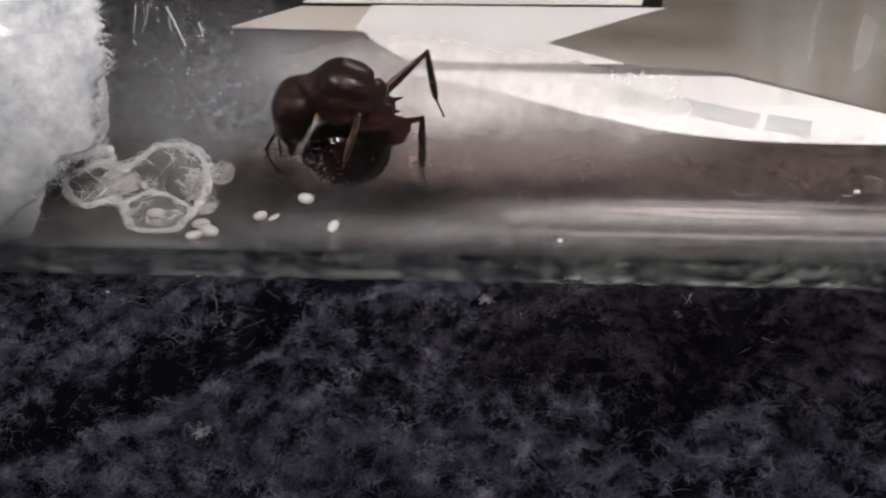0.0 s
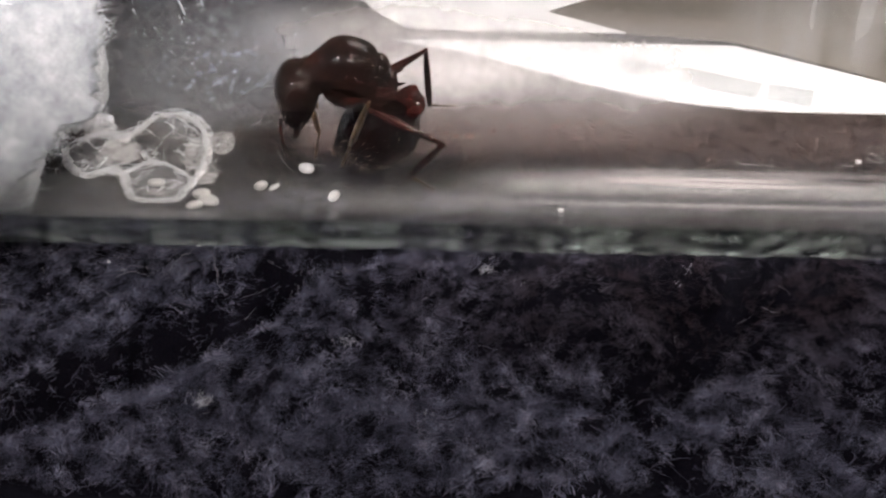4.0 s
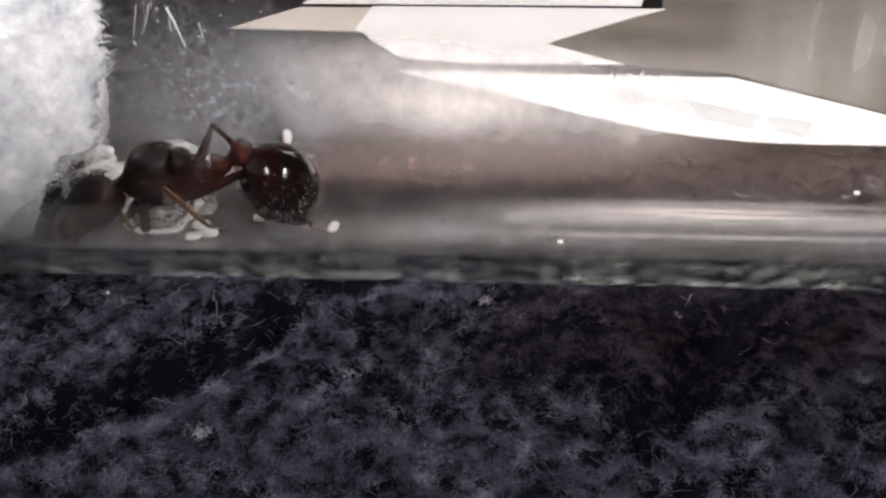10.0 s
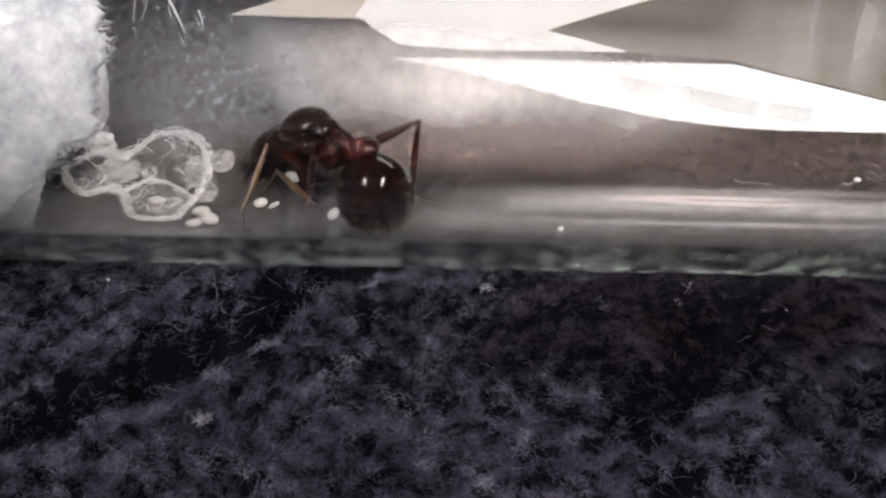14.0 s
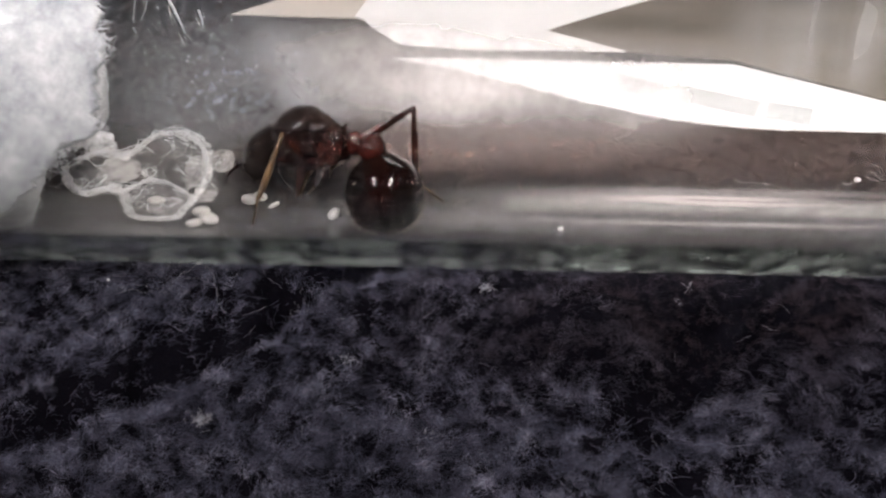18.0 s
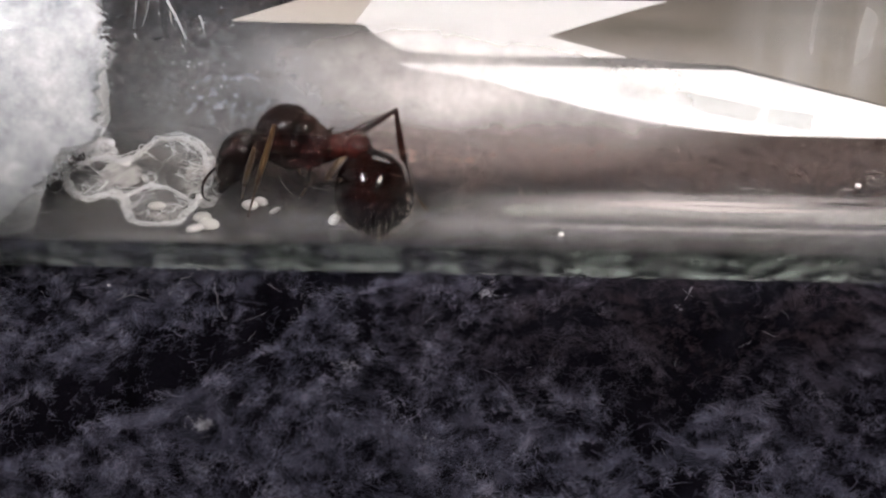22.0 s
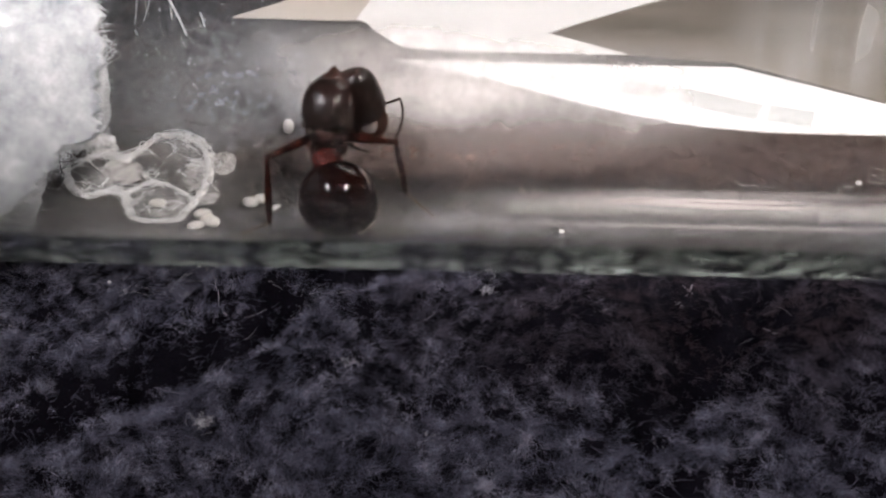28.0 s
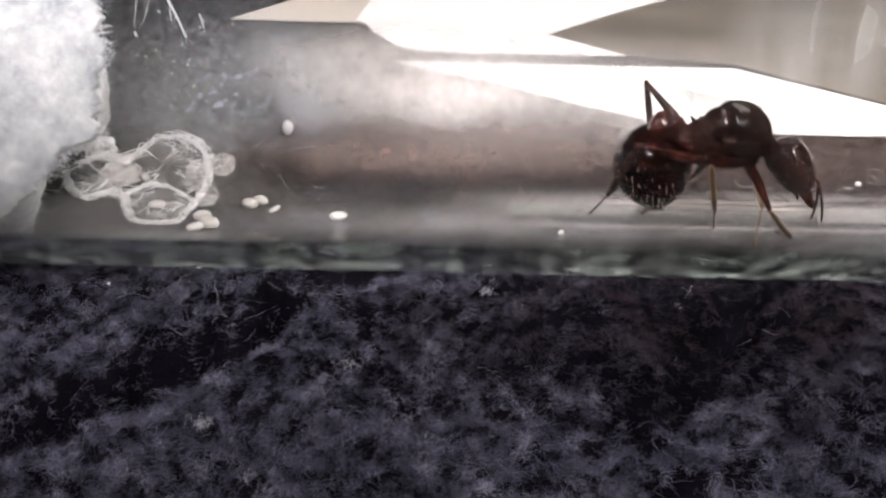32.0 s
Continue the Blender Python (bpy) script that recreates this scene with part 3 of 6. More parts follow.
for seed, pts, wide in (
        (1, [(-18.10, 3.25, 1.93), (-17.47, 3.30, 1.95), (-16.67, 3.29, 1.94), (-15.89, 3.34, 1.97), (-15.27, 2.97, 1.79)], 0.42),
        (2, [(-14.61, 2.76, 1.69), (-14.12, 3.26, 1.93), (-13.54, 3.68, 2.17), (-12.76, 3.85, 2.29), (-11.95, 3.74, 2.22), (-11.37, 3.41, 2.01), (-11.06, 2.72, 1.67), (-10.93, 1.94, 1.39), (-11.00, 0.81, 1.16), (-11.25, -0.21, 1.11), (-11.45, -1.03, 1.19)], 0.20),
        (3, [(-15.05, 0.84, 1.16), (-14.47, 0.30, 1.12), (-14.06, -0.79, 1.16), (-13.48, -1.84, 1.36), (-12.49, -2.15, 1.45), (-11.63, -1.97, 1.40), (-11.45, -1.03, 1.19)], 0.17),
        (4, [(-17.40, 2.00, 1.41), (-17.12, 1.13, 1.20), (-16.59, 0.46, 1.13), (-15.90, 0.16, 1.11), (-15.38, 0.58, 1.13), (-15.05, 0.84, 1.16)], 0.13),
        (5, [(-17.01, 2.45, 1.56), (-16.35, 2.73, 1.67), (-15.66, 2.93, 1.76), (-14.98, 2.62, 1.63), (-14.61, 2.76, 1.69)], 0.16)):
    part("matted_band", matted(smooth_line(pts, 8), wide * 1.2, 0.09, seed), M_MAT, web, "thick matted cotton")
for li, loop in enumerate(LOOPS):
    line = smooth_line(loop, 8)
    lines.append(line)
    wide = 0.44 if li < 4 else 0.24
    rib, w0 = ([], []), len(line)
    for q, nxt in zip(line, line[1:] + [2 * line[-1] - line[-2]]):
        sd = (nxt - q).cross(Vector((0, -q.y, TC - q.z))).normalized()
        w1_ = wide * (0.55 + 0.6 * noise.noise(q * 1.7 + Vector((li, 0, 0))))
        w2_ = wide * (0.55 + 0.6 * noise.noise(q * 1.7 + Vector((li, 9, 0))))
        for u_, h_ in ((-w1_, 0.05), (-w1_ * 0.4, 0.12), (w2_ * 0.4, 0.12), (w2_, 0.05)):
            rib[0].append(hug(q + sd * u_ * 0.8, h_))
    for k in range(w0 - 1):
        for i in range(3):
            rib[1].append((k * 4 + i, k * 4 + i + 1, k * 4 + 5 + i, k * 4 + 4 + i))
    part("wet_band", rib, M_BAND, web, "flat band of wet matted cotton").visible_shadow = False
    js = ([], [])
    for k in range(6 if li < 4 else 3):
        off = Vector((rnd.gauss(0, 0.09), rnd.gauss(0, 0.09), 0))
        ph = rnd.uniform(0, 9)
        s0 = rnd.randrange(0, max(1, len(line) // 3))
        s1 = rnd.randrange(2 * len(line) // 3, len(line) + 1)
        pts = [hug(q + off + 0.05 * noise.noise_vector(q * 1.3 + Vector((ph, 0, 0))), 0.10 + 0.12 * abs(noise.noise(q + Vector((0, ph, 0))))) for q in line[s0:s1]]
        if len(pts) > 3:
            strand(pts, rnd.uniform(0.010, 0.028), 4, 1.0, js)
    tagged(part("strand", js, M_FIBRE, web), kind="stuff")
for x_, y_, rx_, ry_ in ((-14.9, 1.9, 1.0, 1.0), (-12.6, -1.2, 1.2, 0.5), (-11.5, 1.8, 0.5, 1.1), (-10.3, 2.7, 0.62, 0.8), (-10.7, 0.4, 0.5, 0.9), (-11.9, -0.5, 0.7, 0.6), (-12.7, 2.6, 1.7, 1.7), (-12.9, -0.1, 1.4, 1.0), (-16.1, 1.7, 1.5, 1.3)):
    vl, thin = ([], []), rx_ > 1.25
    ring = [Vector((x_ + rx_ * math.cos(a_) * (1 + 0.25 * noise.noise(Vector((math.cos(a_), math.sin(a_), x_)))), y_ + ry_ * math.sin(a_) * (1 + 0.25 * noise.noise(Vector((math.cos(a_), math.sin(a_), y_)))), 1.2)) for a_ in [2 * math.pi * i / 24 for i in range(24)]]
    mid_ = Vector((x_, y_, 1.2))
    for f_ in (1.0, 0.6, 0.25):
        vl[0].extend(hug(mid_.lerp(q, f_), 0.08) for q in ring)
    for r_ in range(2):
        vl[1].extend((r_ * 24 + i, r_ * 24 + (i + 1) % 24, r_ * 24 + 24 + (i + 1) % 24, r_ * 24 + 24 + i) for i in range(24))
    vl[1].append(tuple(48 + i for i in range(24)))
    part("veil", vl, M_HAZE if thin else M_VEIL, web, "thin veil of matted cotton").visible_shadow = False
fine = ([], [])
allp = [q for l in lines for q in l]
for k in range(240):
    a = rnd.choice(allp)
    near = [q for q in allp if 0.25 < (q - a).length < 1.3]
    b = rnd.choice(near)
    sag = Vector((rnd.gauss(0, 0.16), rnd.gauss(0, 0.16), 0))
    pts = [hug(a.lerp(b, s / 6) + sag * math.sin(math.pi * s / 6) + 0.1 * noise.noise_vector(a + Vector((s * 0.5, k, 0))), 0.12) for s in range(7)]
    strand(pts, rnd.choice((0.008, 0.011, 0.016, 0.026)), 4, 1.0, fine)
for k in range(22):
    a = Vector((rnd.uniform(-19.0, -17.2), rnd.uniform(-1.6, 3.2), 1.2))
    d = rnd.uniform(0, 6.3)
    pts = []
    for s in range(7):
        pts.append(hug(a, 0.1))
        d += rnd.gauss(0, 0.6)
        a = a + 0.22 * Vector((math.cos(d), math.sin(d), 0))
    strand(pts, 0.011, 3, 1.0, fine)
for k in range(14):
    a = Vector((rnd.uniform(-11.2, -10.0), rnd.uniform(0.4, 3.0), 1.2))
    d = rnd.uniform(0, 6.3)
    pts = []
    for s in range(5):
        pts.append(hug(a, 0.1))
        d += rnd.gauss(0, 0.8)
        a = a + 0.15 * Vector((math.cos(d), math.sin(d), 0))
    strand(pts, 0.007, 3, 1.0, fine)
for cx_, cy_, rx_, ry_, n_ in ((-12.8, 2.7, 1.5, 1.3, 30), (-12.9, -0.2, 1.3, 0.9, 26), (-16.3, 1.5, 0.9, 1.0, 22), (-10.8, 2.0, 0.5, 1.2, 10)):
    for k in range(n_):
        a_ = rnd.uniform(0, 6.3)
        p0_ = Vector((cx_ + rx_ * math.cos(a_), cy_ + ry_ * math.sin(a_), 1.3))
        turn_ = math.atan2(cy_ - p0_.y, cx_ - p0_.x) + rnd.gauss(0, 0.7)
        thick = rnd.choice((0.010, 0.014, 0.022, 0.034))
        for branch in range(rnd.choice((1, 2, 2, 3))):
            d, q, pts = turn_ + rnd.gauss(0, 0.25) * branch, p0_.copy(), []
            for s in range(rnd.randrange(4, 9)):
                pts.append(hug(q, 0.10))
                d += rnd.gauss(0, 0.22)
                q = q + 0.14 * Vector((math.cos(d), math.sin(d), 0))
            strand(smooth_line(pts, 2), thick * (1 if branch == 0 else 0.6), 4, 0.35, fine)
            p0_ = (pts[len(pts) // 2]).copy()
            turn_ = d + rnd.choice((-0.8, 0.8))
for line in lines[:4]:
    for k in range(90):
        q = rnd.choice(line).copy()
        d, pts = rnd.uniform(0, 6.3), []
        for s in range(rnd.randrange(3, 7)):
            pts.append(hug(q, 0.09))
            d += rnd.gauss(0, 0.5)
            q = q + 0.09 * Vector((math.cos(d), math.sin(d), 0))
        strand(pts, rnd.choice((0.008, 0.012, 0.02)), 3, 0.4, fine)
tagged(part("fibre", fine, M_FIBRE, web, "hair-thin cotton fibres"), kind="stuff")

# ---------------- eggs ----------------


def egg_mesh(length, width):
    v, f = loft(egg_sections(length, width / 2, width / 2, 10), 14)
    return [Vector((p[0] - length / 2, p[1], p[2])) for p in v], f


def egg(length, width, where, label="tiny white oval ant egg on the glass"):
    return solo("egg", egg_mesh(length, width), M_EGG, label, "egg", "ant eggs", where=where)


egg(0.80, 0.46, mm(-12.79, -0.45, 1.27, 0, 0, 8), "white oval ant egg inside the cotton loop")
egg(0.92, 0.66, mm(-10.11, -2.33, 1.77, 0, 0, -20))
egg(0.80, 0.56, mm(-10.60, -1.43, 1.42, 0, 0, 15))
egg(0.76, 0.46, mm(-10.64, -2.79, 1.85, 0, 0, 25))
egg(0.58, 0.24, mm(-7.55, -0.51, 1.19, 0, -20, 30), "small curled white ant egg on the glass")
egg(0.74, 0.50, mm(-7.40, 4.16, 2.75, 0, -60, 90), "white oval ant egg stuck to the back of the tube")
egg_shifted = egg(0.66, 0.48, mm(-8.13, -0.58, 1.32, 0, 0, 40))
egg_carried = egg(0.74, 0.54, mm(-6.24, 0.84, 1.37, 0, 0, -15))
egg_rolled = egg(0.80, 0.46, mm(-4.82, -1.40, 1.43, 0, 0, 75))

# ---------------- specks and lint inside the tube ----------------
rnd = random.Random(11)
sp = ([], [])
for k in range(420):
    x = rnd.choice((rnd.uniform(-14.5, -6.5), rnd.gauss(-12.6, 0.9)))
    a = rnd.uniform(-40, 25)
    c_ = on_wall(x, a, 0.03)
    r = rnd.uniform(0.012, 0.035) * (2.0 if rnd.random() < 0.16 else 1)
    base = len(sp[0])
    for q in ((1, 0, 0), (-1, 0, 0), (0, 1, 0), (0, -1, 0), (0, 0, 1), (0, 0, -1)):
        sp[0].append(c_ + r * Vector(q))
    for t_ in ((0, 2, 4), (2, 1, 4), (1, 3, 4), (3, 0, 4), (2, 0, 5), (1, 2, 5), (3, 1, 5), (0, 3, 5)):
        sp[1].append(tuple(base + i for i in t_))
solo("specks", sp, M_FIBRE, "fine white specks on the damp glass", "specks", kind="stuff")


def droplet(x, angle, length, width):
    """A drop that has run down the inner wall."""
    v, f = loft(egg_sections(length, width / 2, width * 0.28, 12, 0, 1.4), 12)
    c0 = on_wall(x, angle, 0.05)
    n_ = Vector((0, -math.cos(radians(angle)), -math.sin(radians(angle))))
    dn = Vector((0, math.sin(radians(angle)), -math.cos(radians(angle))))
    side = n_.cross(dn)
    m = Matrix((dn, side, n_)).transposed().to_4x4()
    ob = solo("water_drop", (v, f), M_WATER, "clear water drop running down the glass", "water drop", "water drops", where=Matrix.Translation(c0 * MM) @ m)
    ob.visible_shadow = False
    return ob


for x, a, l_, w_ in ((-12.7, 2, 1.6, 0.42), (-12.4, -9, 1.0, 0.30), (-12.2, -16, 0.5, 0.35), (-11.4, -7, 0.7, 0.42), (-14.5, -14, 0.4, 0.30), (-13.9, 3, 1.3, 0.22), (-14.4, -8, 1.0, 0.2), (-13.2, -12, 0.5, 0.22), (-13.5, 6, 0.8, 0.25)):
    droplet(x, a, l_, w_)
# white strands added as the bright glints on the running drops
for pts, r_ in (([(-12.9, 1.5), (-12.7, -3), (-12.45, -9), (-12.2, -15)], 0.07), ([(-11.5, -5), (-11.4, -8), (-11.35, -11)], 0.06), ([(-14.3, 2), (-14.45, -5), (-14.6, -11)], 0.025), ([(-13.7, 3), (-13.9, -4), (-14.2, -10)], 0.02), ([(-14.6, -13), (-14.5, -15)], 0.05)):
    solo("drop_glint", strand([on_wall(q.x, q.y, 0.06) for q in smooth_line([(a_, b_, 0) for a_, b_ in pts], 6)], r_, 6, 0.6), M_FIBRE, "white strand added as the bright glint of a water drop", "cotton", "cotton wisps")
solo("glass_bead", (egg_mesh(0.26, 0.24)), M_EGG, "tiny white bead on the bottom of the tube", "speck", where=mm(5.04, -2.35, 1.59))
solo("lint_ball", (egg_mesh(0.30, 0.24)), M_LINT, "tiny white lint ball on the glass", "lint", where=mm(18.98, 2.13, 1.51))


for pts, r_ in (
        ([(13.34, 2.17, 1.46), (13.58, 1.89, 1.37), (14.10, 1.90, 1.38), (14.33, 1.84, 1.36)], 0.012),
        ([(14.58, 1.91, 1.38), (14.84, 1.79, 1.35), (15.10, 1.89, 1.37)], 0.01),
        ([(18.26, 2.03, 1.42), (18.44, 1.89, 1.38), (18.73, 1.96, 1.40)], 0.014),
        ([(19.48, 2.94, 1.77), (19.87, 3.02, 1.81), (20.27, 2.82, 1.71), (20.03, 2.55, 1.60), (19.60, 2.65, 1.64), (19.48, 2.34, 1.52), (19.93, 2.16, 1.46), (20.24, 2.29, 1.50)], 0.009),
        ([(19.71, 2.77, 1.69), (20.00, 2.36, 1.53), (20.32, 2.56, 1.60)], 0.007),
        ([(17.96, 1.29, 1.23), (17.97, 1.73, 1.33), (18.19, 1.91, 1.38)], 0.006),
        ([(19.58, 1.10, 1.20), (19.37, 0.48, 1.13), (19.24, -0.21, 1.11)], 0.006),
        ([(-7.59, 3.23, 1.91), (-6.96, 3.41, 2.01), (-6.02, 3.56, 2.10)], 0.01),
        ([(-9.01, 3.44, 2.03), (-8.73, 3.56, 2.10), (-8.59, 3.78, 2.24)], 0.012),
        ([(-7.73, 2.18, 1.46), (-7.34, 1.45, 1.26), (-6.85, 0.76, 1.15)], 0.008),
        ([(-6.04, 1.38, 1.25), (-5.68, 1.23, 1.22), (-5.38, 1.29, 1.23)], 0.008),
):
    solo("thread", strand(smooth_line(pts, 4), r_, 4), M_LINT, "fine pale thread on the glass", "thread", "loose threads")

# ---------------- the towel ----------------
VALLEYS = (((-2.6, -1.4), (-4.5, -3.2), (-5.9, -4.8), (-7.1, -6.6), (-8.2, -8.0), (-10.2, -9.2), (-13.7, -11.5), (-19.0, -14.8), 2.8, 0.85), ((15.6, -1.2), (13.9, -2.9), (12.7, -5.2), (11.4, -7.4), (9.8, -9.8), (8.6, -11.4), 2.0, 0.95))


def fold(x, y):
    """The soft folds: a sharp valley with a rounded ridge on its near side."""
    h = 0.0
    for *pts, deep, wide in VALLEYS:
        best, side = 9e9, 1.0
        for (ax, ay), (bx, by) in zip(pts, pts[1:]):
            ux, uy = bx - ax, by - ay
            s = min(max(((x - ax) * ux + (y - ay) * uy) / (ux * ux + uy * uy), 0), 1)
            d = math.hypot(x - ax - s * ux, y - ay - s * uy)
            if d < best:
                best, side = d, 1.0 if ux * (y - ay) - uy * (x - ax) > 0 else -1.0
        h -= deep * math.exp(-(best / (wide if side > 0 else 1.9 * wide)) ** 2)
        if side > 0:
            h += 0.5 * math.exp(-((best - 2.6) / 1.8) ** 2)
    return h


def towel_height(x, y):
    v = Vector((x * 0.16, y * 0.16, 0.7))
    h = 0.8 * noise.noise(v) + 0.9 * noise.noise(v * 2.1 + Vector((4, 0, 0))) + 0.95 * (0.42 - abs(noise.noise(v * 3.6))) + 0.5 * (0.4 - abs(noise.noise(v * 7.0)))
    press = math.exp(-(y / 3.2) ** 2)
    calm = 0.25 + 0.75 / (1 + math.exp((y - 4.5) * 1.6))
    h = h * (1 - press) * calm - 0.5 * press - 0.35
    return h + fold(x, y)


def towel_sheet():
    xs = [-420, -260, -150, -100, -70, -50, -40] + [-34 + 0.25 * i for i in range(273)] + [40, 50, 70, 100, 150, 260, 420]
    ys = [-460, -280, -180, -120, -80, -55, -40, -30] + [-24 + 0.25 * i for i in range(233)] + [40, 55, 80, 120, 160, 240, 360]
    verts = [(x, y, towel_height(x, y) - 0.15) for y in ys for x in xs]
    w_ = len(xs)
    faces = [(j * w_ + i, j * w_ + i + 1, (j + 1) * w_ + i + 1, (j + 1) * w_ + i) for j in range(len(ys) - 1) for i in range(w_ - 1)]
    return verts, faces


towel = tagged(new("towel"), "dark navy blue fluffy towel with soft folds", "towel")
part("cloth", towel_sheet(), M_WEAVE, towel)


def shade_thinning(x, y):
    """The share of the pile left out to darken the right side, as shade."""
    v = Vector((x * 0.3, y * 0.3, 9.0))
    return 0.6 * math.exp(-((x - 9.0) / 9.0) ** 2 - ((y + 5.0) / 5.5) ** 2) * (1 + 0.8 * noise.noise(v))


def matting(x, y):
    """How the pile is matted: high on the felted ridges, low in the pits between them."""
    v = Vector((x * 1.25, y * 1.75, 2.0))
    v += 0.5 * noise.noise_vector(v * 0.7)
    ridge = 0.32 - abs(noise.noise(v * 0.9))
    # extra pile at lower left, put in so the ridge there looks brighter lit
    thick = 0.13 * math.exp(-((x + 10.0) / 7.5) ** 2 - ((y + 14.0) / 3.6) ** 2)
    return thick + 1.1 * ridge + 0.5 * noise.noise(v * 2.2 + Vector((7, 0, 0))) + 0.14 * noise.noise(Vector((x * 0.45, y * 0.6, 8.0)))


def pile(seed, x0, x1, y0, y1, tufts, per, radius, material=M_PILE, length=0.17, pits=1.0, spread=(0.08, 0.20), rise=(0.15, 1.0), mess=0.2, segs=5):
    """Curly fibres in leaning, felted tufts with pits between them; joined, as nobody could count them."""
    rg = np.random.default_rng(seed)
    spots = []
    while len(spots) < tufts:
        a, b, keep = rg.uniform(x0, x1), rg.uniform(y0, y1), rg.uniform(0, 1)
        if pits and abs(a) > 17.2 + 0.28 * (b + 16):
            continue
        m_ = matting(a, b) if pits else 0.0
        if pits and keep > (m_ - 0.10) / 0.20 and keep > 0.02:
            continue
        # folds also lose pile, baring the near-black ground as their shade
        if rg.uniform(0, 1) < max(shade_thinning(a, b), 1 - math.exp(1.3 * fold(a, b))):
            continue
        spots.append((a, b, towel_height(a, b) + 1.2 * pits * (m_ - 0.2)))
    spots = np.array(spots)
    tx, ty, tz = spots.T
    flow = np.array([noise.noise(Vector((a * 0.35, b * 0.35, 5.0))) for a, b in zip(tx, ty)])
    lean = flow * 7.0 + rg.normal(0, 0.35, tufts)
    n = tufts * per
    k = np.repeat(np.arange(tufts), per)
    sp_ = rg.uniform(*spread, tufts)[k]
    px = tx[k] + rg.normal(0, 1, n) * sp_
    py = ty[k] + rg.normal(0, 1, n) * sp_
    pz = tz[k] - 0.15 + rg.normal(0, 0.07, n)
    ang = lean[k] + rg.normal(0, mess, n)
    el = rg.uniform(*rise, tufts)[k] + rg.normal(0, 0.25, n)
    step = rg.uniform(0.6, 1.4, n) * length
    curl = rg.normal(0, 0.14 + 0.4 * mess, n) + (rg.normal(0, 0.45, tufts))[k]
    droop = rg.uniform(0.05, 0.42, n)
    rad = radius * rg.uniform(0.6, 1.4, n)
    P = np.zeros((n, segs, 3))
    p = np.stack([px, py, pz], 1)
    for s in range(segs):
        d = np.stack([np.cos(ang) * np.cos(el), np.sin(ang) * np.cos(el), np.sin(el)], 1)
        P[:, s] = p
        p = p + d * step[:, None]
        ang = ang + curl + rg.normal(0, 0.25, n)
        el = el - droop + rg.normal(0, 0.18, n)
    # stay below the glass
    r = np.hypot(P[..., 1], P[..., 2] - TC)
    s_ = np.where(r < TR + 0.05, (TR + 0.05) / np.maximum(r, 1e-6), 1.0)
    low = (P[..., 2] < TC)
    s_ = np.where(low, s_, 1.0)
    P[..., 1] *= s_
    P[..., 2] = TC + (P[..., 2] - TC) * s_
    return tubes(P, rad, np.array([1.0, 1.0, 0.95, 0.75, 0.4])[5 - segs:], 3, material)


def tubes(P, rad, width, sides, material):
    """One mesh of many thin tubes, each through a row of points."""
    n, segs, _ = P.shape
    D = np.gradient(P, axis=1)
    U = np.cross(D, np.array([0.31, 0.2, 0.93]))
    U /= np.maximum(np.linalg.norm(U, axis=2, keepdims=True), 1e-6)
    V = np.cross(D, U)
    V /= np.maximum(np.linalg.norm(V, axis=2, keepdims=True), 1e-6)
    verts = np.zeros((n, segs, sides, 3))
    for i in range(sides):
        a = 2 * math.pi * i / sides
        verts[:, :, i] = P + (U * math.cos(a) + V * math.sin(a)) * (rad[:, None] * width[None, :])[..., None]
    verts = verts.reshape(-1, 3) * MM
    q = []
    for s in range(segs - 1):
        for i in range(sides):
            j = (i + 1) % sides
            q.append((s * sides + i, s * sides + j, (s + 1) * sides + j, (s + 1) * sides + i))
    q = np.array(q)
    faces = (q[None] + (np.arange(n) * segs * sides)[:, None, None]).reshape(-1, 4)
    me = bpy.data.meshes.new("pile")
    me.vertices.add(len(verts))
    me.vertices.foreach_set("co", verts.ravel())
    me.loops.add(faces.size)
    me.loops.foreach_set("vertex_index", faces.ravel())
    me.polygons.add(len(faces))
    me.polygons.foreach_set("loop_start", np.arange(0, faces.size, 4))
    me.polygons.foreach_set("use_smooth", np.ones(len(faces), bool))
    me.update(calc_edges=True)
    me.materials.append(material)
    return tagged(part("pile", me, None, towel, "soft curly navy fibres"), kind="stuff")


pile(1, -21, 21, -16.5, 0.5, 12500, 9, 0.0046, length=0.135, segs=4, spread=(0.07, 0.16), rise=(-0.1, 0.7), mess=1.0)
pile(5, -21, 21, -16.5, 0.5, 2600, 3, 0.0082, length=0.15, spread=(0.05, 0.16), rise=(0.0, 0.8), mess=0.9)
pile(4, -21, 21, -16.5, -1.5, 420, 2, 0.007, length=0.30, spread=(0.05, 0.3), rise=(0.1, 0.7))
pile(2, -34, 34, 1, 30, 1300, 9, 0.030, M_PILE_BROWN, 0.22, 0.0, (0.15, 0.5))
pile(3, -34, 34, -26, -16.5, 300, 14, 0.03, M_PILE, 0.17, 0.0)


def slab(points, z0, z1):
    """A flat piece of card cut to an outline."""
    n = len(points)
    verts = [(x, y, z0) for x, y in points] + [(x, y, z1) for x, y in points]
    faces = [tuple(reversed(range(n))), tuple(range(n, 2 * n))] + [(i, (i + 1) % n, n + (i + 1) % n, n + i) for i in range(n)]
    return verts, faces


def card(name, points, z, material, label, thick=0.1):
    return flat(solo(name, slab(points, z - thick, z), material, label, "card", "bits of card"))


strip = tagged(new("card_strip"), "white card strip with grey printed bars behind the tube", "card", "bits of card")
edge = [(p.x, p.y) for p in smooth_line([(24.5, 6.9, 0), (17.7, 6.9, 0), (14.4, 7.1, 0), (10.3, 8.0, 0), (6.1, 9.9, 0), (1.8, 12.2, 0), (-2.8, 14.1, 0)], 4)]
